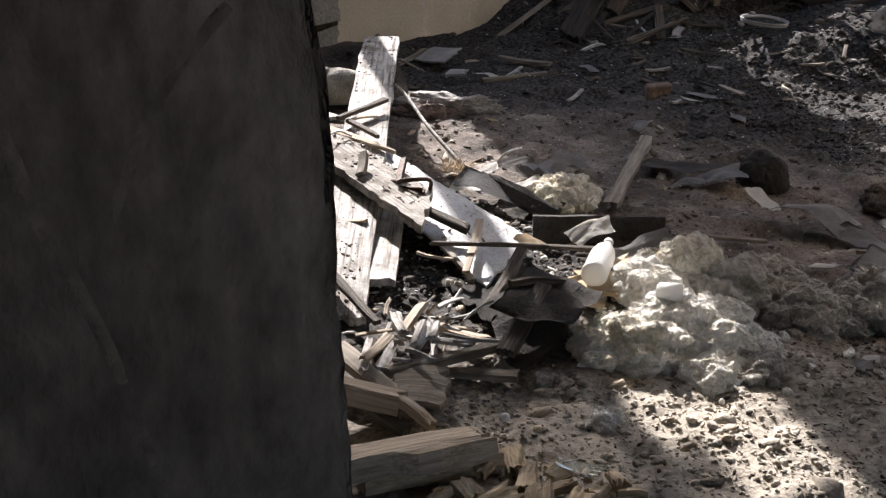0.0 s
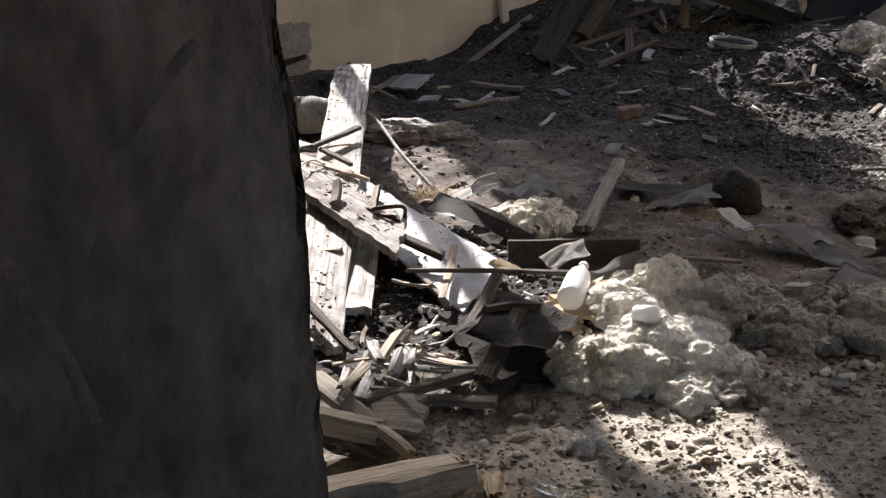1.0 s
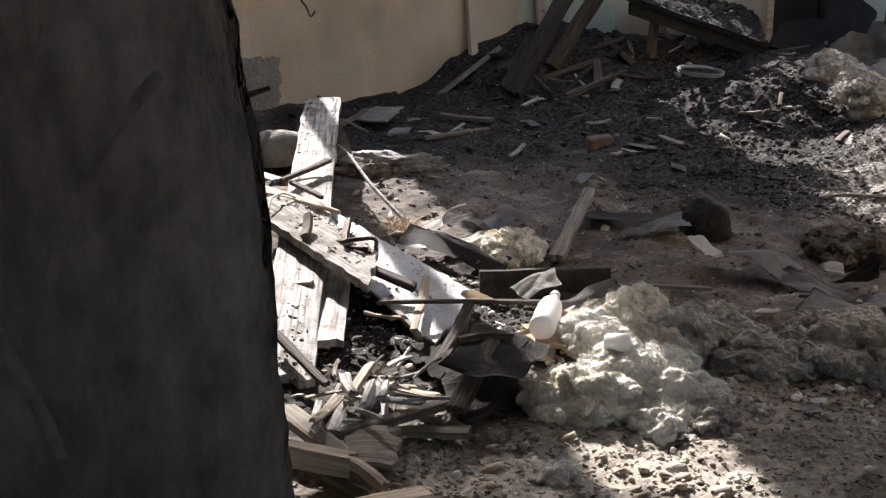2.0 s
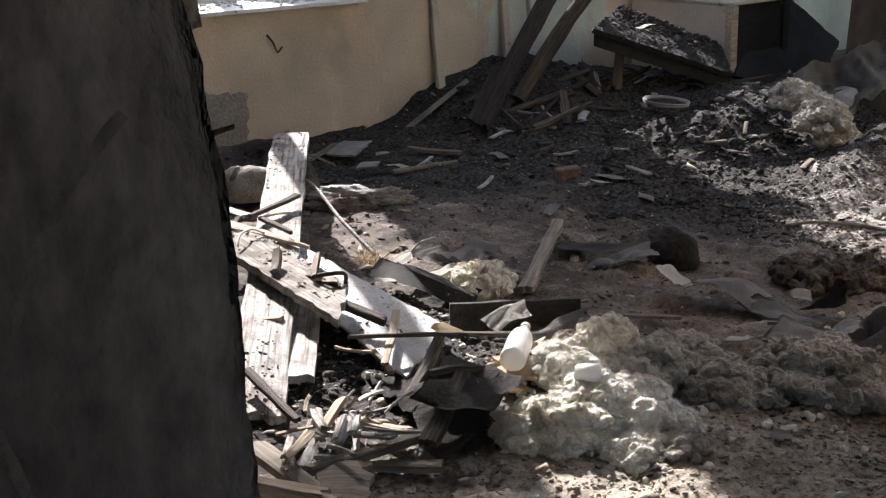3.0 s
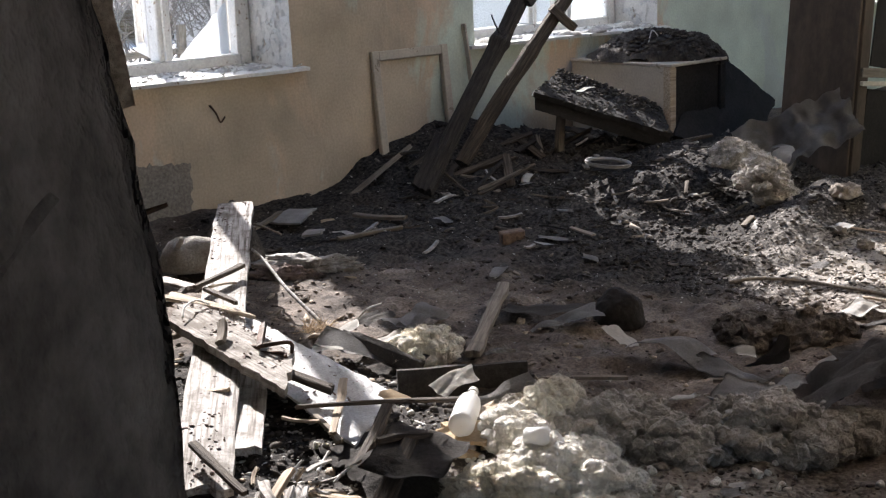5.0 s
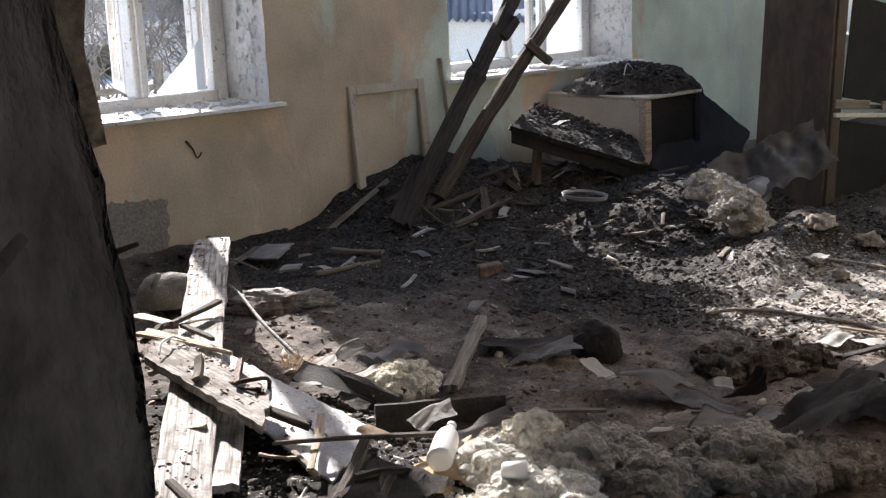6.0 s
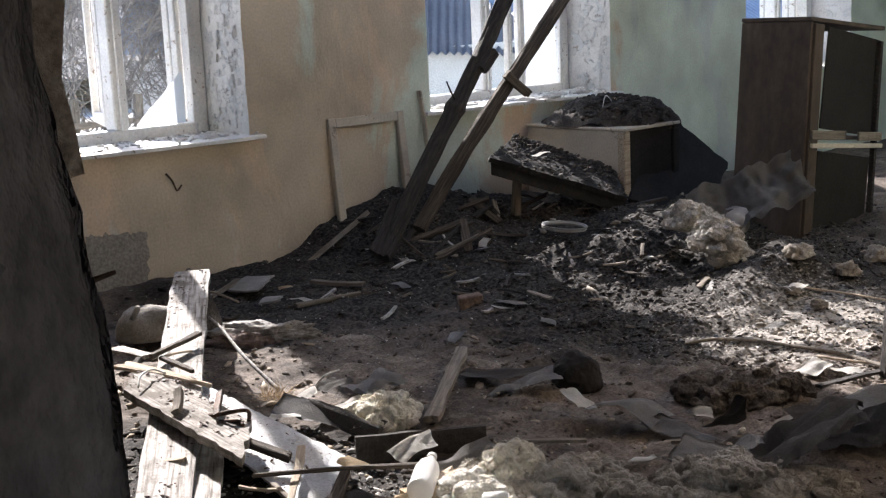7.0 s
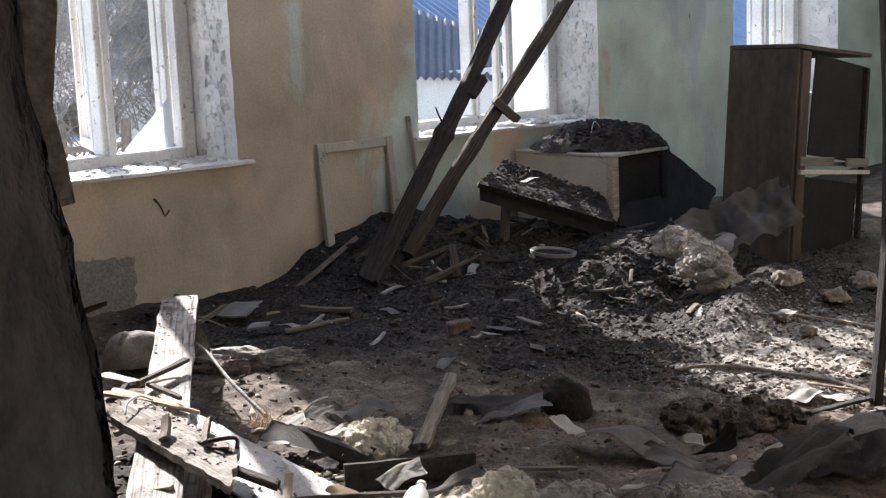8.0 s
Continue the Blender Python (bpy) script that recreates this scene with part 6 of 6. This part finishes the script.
board("slab", (1.490, 2.417, 0.050), (1.602, 2.317, 0.045), 0.17, 0.016, GREYWOOD, "dusty slab of dark wood", "slab", roll=5, ragged=(0.02, 0.04), seed=246)
board("plank", (1.501, 2.460, 0.060), (1.832, 2.430, 0.060), 0.035, 0.022, GREYWOOD, "grey batten across the splinters", "batten", seed=247)
board("plank", (1.596, 2.453, 0.050), (1.815, 2.443, 0.050), 0.022, 0.018, GREYWOOD, "grey batten across the splinters", "batten", seed=248)
board("plank", (1.664, 2.459, 0.025), (1.807, 2.314, 0.030), 0.04, 0.02, GREYWOOD, "grey batten lying in the dirt", "batten", seed=249)
sheet("dark_rag", (1.820, 2.366, 0.020), (1.930, 2.346, 0.070), 0.07, FELT, "curled black scrap of felt", "felt", 0.03, seed=250)
ro = random.Random(10)
CHUNKS = [
    ((1.513, 1.917, 0.020), 0.07, 40),
    ((1.550, 1.994, 0.020), 0.06, 60),
    ((1.598, 1.917, 0.020), 0.05, 10),
    ((1.541, 1.847, 0.020), 0.06, -20),
    ((1.461, 2.009, 0.020), 0.05, 30),
    ((1.424, 1.880, 0.020), 0.07, 0),
    ((1.476, 1.832, 0.020), 0.07, 50),
    ((1.615, 1.797, 0.020), 0.055, 20),
    ((1.672, 1.808, 0.020), 0.045, 70),
    ((1.425, 2.064, 0.020), 0.05, 15),
    ((1.663, 1.745, 0.020), 0.05, -30),
    ((1.389, 1.950, 0.020), 0.06, 80),
    ((1.543, 1.786, 0.020), 0.06, 35),
    ((1.315, 1.968, 0.020), 0.06, 10),
]
for i, (at, s, a) in enumerate(CHUNKS):
    c = Vector(at)
    d = Vector((math.cos(radians(a)), math.sin(radians(a)), ro.uniform(-0.1, 0.25))) * s * 0.75
    board("wood_chunk", c - d, c + d, s * ro.uniform(0.55, 0.9), s * ro.uniform(0.2, 0.4), ROTWOOD, "crumbling chunk of rotten yellow-brown wood", "wood chunk", roll=ro.uniform(-30, 30), ragged=(0.03, 0.04), seed=260 + i, wear=0.012, group="rotten wood chunks")
board("glass_shard", (1.598, 1.918, 0.040), (1.646, 1.808, 0.045), 0.07, 0.004, GLASS, "pale green shard of window glass", "glass", taper=(0.3, 1), ragged=(0, 0.03), seed=280, wear=0.0)
lump("pebble", (1.662, 2.186, 0.005), (0.014, 0.012, 0.012), PAPER, "small white stone in the dirt", "stone", 0, 281, 2, 0.3)

# sunlit heap of splinters
SPLINTERS = [
    ((1.669, 2.638, 0.062), (1.811, 2.754, 0.069), 0.03, 0.014),
    ((1.487, 2.469, 0.068), (1.599, 2.566, 0.079), 0.03, 0.012),
    ((1.621, 2.504, 0.081), (1.774, 2.640, 0.065), 0.03, 0.014),
    ((1.688, 2.700, 0.051), (1.660, 2.562, 0.073), 0.02, 0.01),
    ((1.766, 2.628, 0.063), (1.842, 2.479, 0.055), 0.035, 0.012),
    ((1.699, 2.505, 0.100), (1.794, 2.370, 0.103), 0.014, 0.008),
    ((1.703, 2.461, 0.092), (1.802, 2.404, 0.096), 0.014, 0.008),
    ((1.678, 2.525, 0.082), (1.766, 2.450, 0.069), 0.02, 0.01),
    ((1.610, 2.605, 0.082), (1.440, 2.464, 0.105), 0.02, 0.012),
    ((1.560, 2.621, 0.076), (1.420, 2.432, 0.093), 0.02, 0.012),
    ((1.529, 2.478, 0.084), (1.592, 2.460, 0.067), 0.018, 0.008),
    ((1.586, 2.489, 0.088), (1.596, 2.379, 0.097), 0.014, 0.01),
    ((1.777, 2.592, 0.065), (1.858, 2.551, 0.047), 0.012, 0.008),
    ((1.707, 2.607, 0.093), (1.601, 2.487, 0.097), 0.02, 0.012),
    ((1.757, 2.601, 0.086), (1.643, 2.473, 0.110), 0.022, 0.01),
    ((1.691, 2.705, 0.086), (1.607, 2.534, 0.112), 0.03, 0.012),
]
for i, (p, q, w, th) in enumerate(SPLINTERS):
    board("splinter", p, q, w, th, BOARD if i % 4 else RAWWOOD, "pale sunlit splinter of painted wood", "splinter", ragged=(0.02, 0.03), seed=300 + i, across=3, roll=ro.uniform(-35, 35), group="heap of splinters")

for i in range(32):
    x, y = 1.72 + rs.gauss(0, 0.11), 2.60 + rs.gauss(0, 0.09)
    a, ln = rs.uniform(-0.6, 1.6), rs.uniform(0.03, 0.13)
    p = on_ground(x, y, rs.uniform(0.01, 0.09))
    q = (x + ln * math.cos(a), y + ln * math.sin(a), p[2] + rs.uniform(-0.03, 0.04))
    board("splinter", p, q, rs.uniform(0.005, 0.016), rs.uniform(0.003, 0.008), BOARD if i % 4 else RAWWOOD, "thin sunlit splinter of painted wood", "splinter", roll=rs.uniform(-60, 60), ragged=(0.006, 0.02), seed=520 + i, across=2, group="heap of splinters")

# ---- loose rubble, last ----
def scatter(name, n, xr, yr, keep, mat, label, sizes, seed):
    global rng
    rng = random.Random(seed)
    spots = []
    xs = [rng.uniform(*xr) for _ in range(n)]
    ys = [rng.uniform(*yr) for _ in range(n)]
    hs = ground_height(np.array(xs), np.array(ys))
    for x, y, h in zip(xs, ys, hs):
        if rng.random() < keep(x, y):
            spots.append((x, y, h + 0.002))
    return crumbs(name, spots, mat, label, sizes)


burnt = lambda x, y: math.exp(-(((x - 6.0) / 1.5) ** 2 + ((y - 4.9) / 1.1) ** 2))
patchy = lambda x, y: max(0.0, 0.35 + 0.9 * noise.noise((x * 1.7, y * 1.7, 2)))
scatter("clay_crumbs", 9000, (1.2, 7.0), (1.4, 6.05), lambda x, y: patchy(x, y) * (1 - 0.6 * burnt(x, y)), EARTH, "crumbs of clay and plaster on the floor", (0.003, 0.011), 1)
scatter("plaster_bits", 500, (1.2, 7.0), (1.4, 6.05), lambda x, y: patchy(x, y), RUBBLE, "larger bits of fallen plaster on the floor", (0.012, 0.028), 2)
scatter("charcoal_bits", 9000, (4.0, 8.0), (3.2, 6.1), lambda x, y: burnt(x, y) * (0.3 + patchy(x * 2, y * 2)), CHAR, "charcoal crumbs and burnt dirt", (0.004, 0.020), 3)
scatter("gravel_patch", 5000, (1.5, 2.9), (1.35, 2.4), lambda x, y: 0.9, EARTH, "stony grit on the trodden floor", (0.002, 0.008), 4)
scatter("clay_clods", 3500, (1.3, 6.8), (1.4, 6.05), lambda x, y: 0.15 + patchy(x, y), EARTH, "clods of dry clay on the floor", (0.007, 0.022), 7)
scatter("wood_chips", 900, (1.3, 3.4), (1.8, 5.2), lambda x, y: 0.5 if x < 1.2 + 0.42 * y else 0.15, RAWWOOD, "chips and slivers of broken wood", (0.006, 0.02), 5)
scatter("rubble_mound", 9000, (4.3, 6.6), (2.3, 4.6), lambda x, y: 0.8, EARTH, "grey burnt rubble on the mound", (0.003, 0.013), 6)
scatter("ash_flecks", 2200, (3.0, 7.2), (3.2, 6.05), lambda x, y: 0.25 + patchy(x * 1.5, y * 1.5), DUST, "pale flecks of ash and plaster", (0.0015, 0.005), 8)
scatter("dark_grit", 6000, (1.4, 5.5), (1.4, 5.8), lambda x, y: 0.2 + patchy(x, y), BURNT_SOIL, "dark grit on the clay floor", (0.002, 0.009), 9)
scatter("burnt_clods", 2600, (4.2, 7.2), (2.5, 5.6), lambda x, y: 0.3 + patchy(x * 1.3, y * 1.3), CHAR, "burnt clods and cinders on the mound", (0.005, 0.018), 10)
scatter("lath_litter", 1600, (1.75, 2.6), (2.6, 3.7), lambda x, y: 0.2 + patchy(x * 2, y * 2), DUST, "litter of plaster and wood crumbs between the boards", (0.002, 0.010), 11)
scatter("soil_litter", 1600, (1.75, 2.6), (2.6, 3.7), lambda x, y: 0.5, BURNT_SOIL, "dark soil crumbs between the boards", (0.004, 0.018), 12)
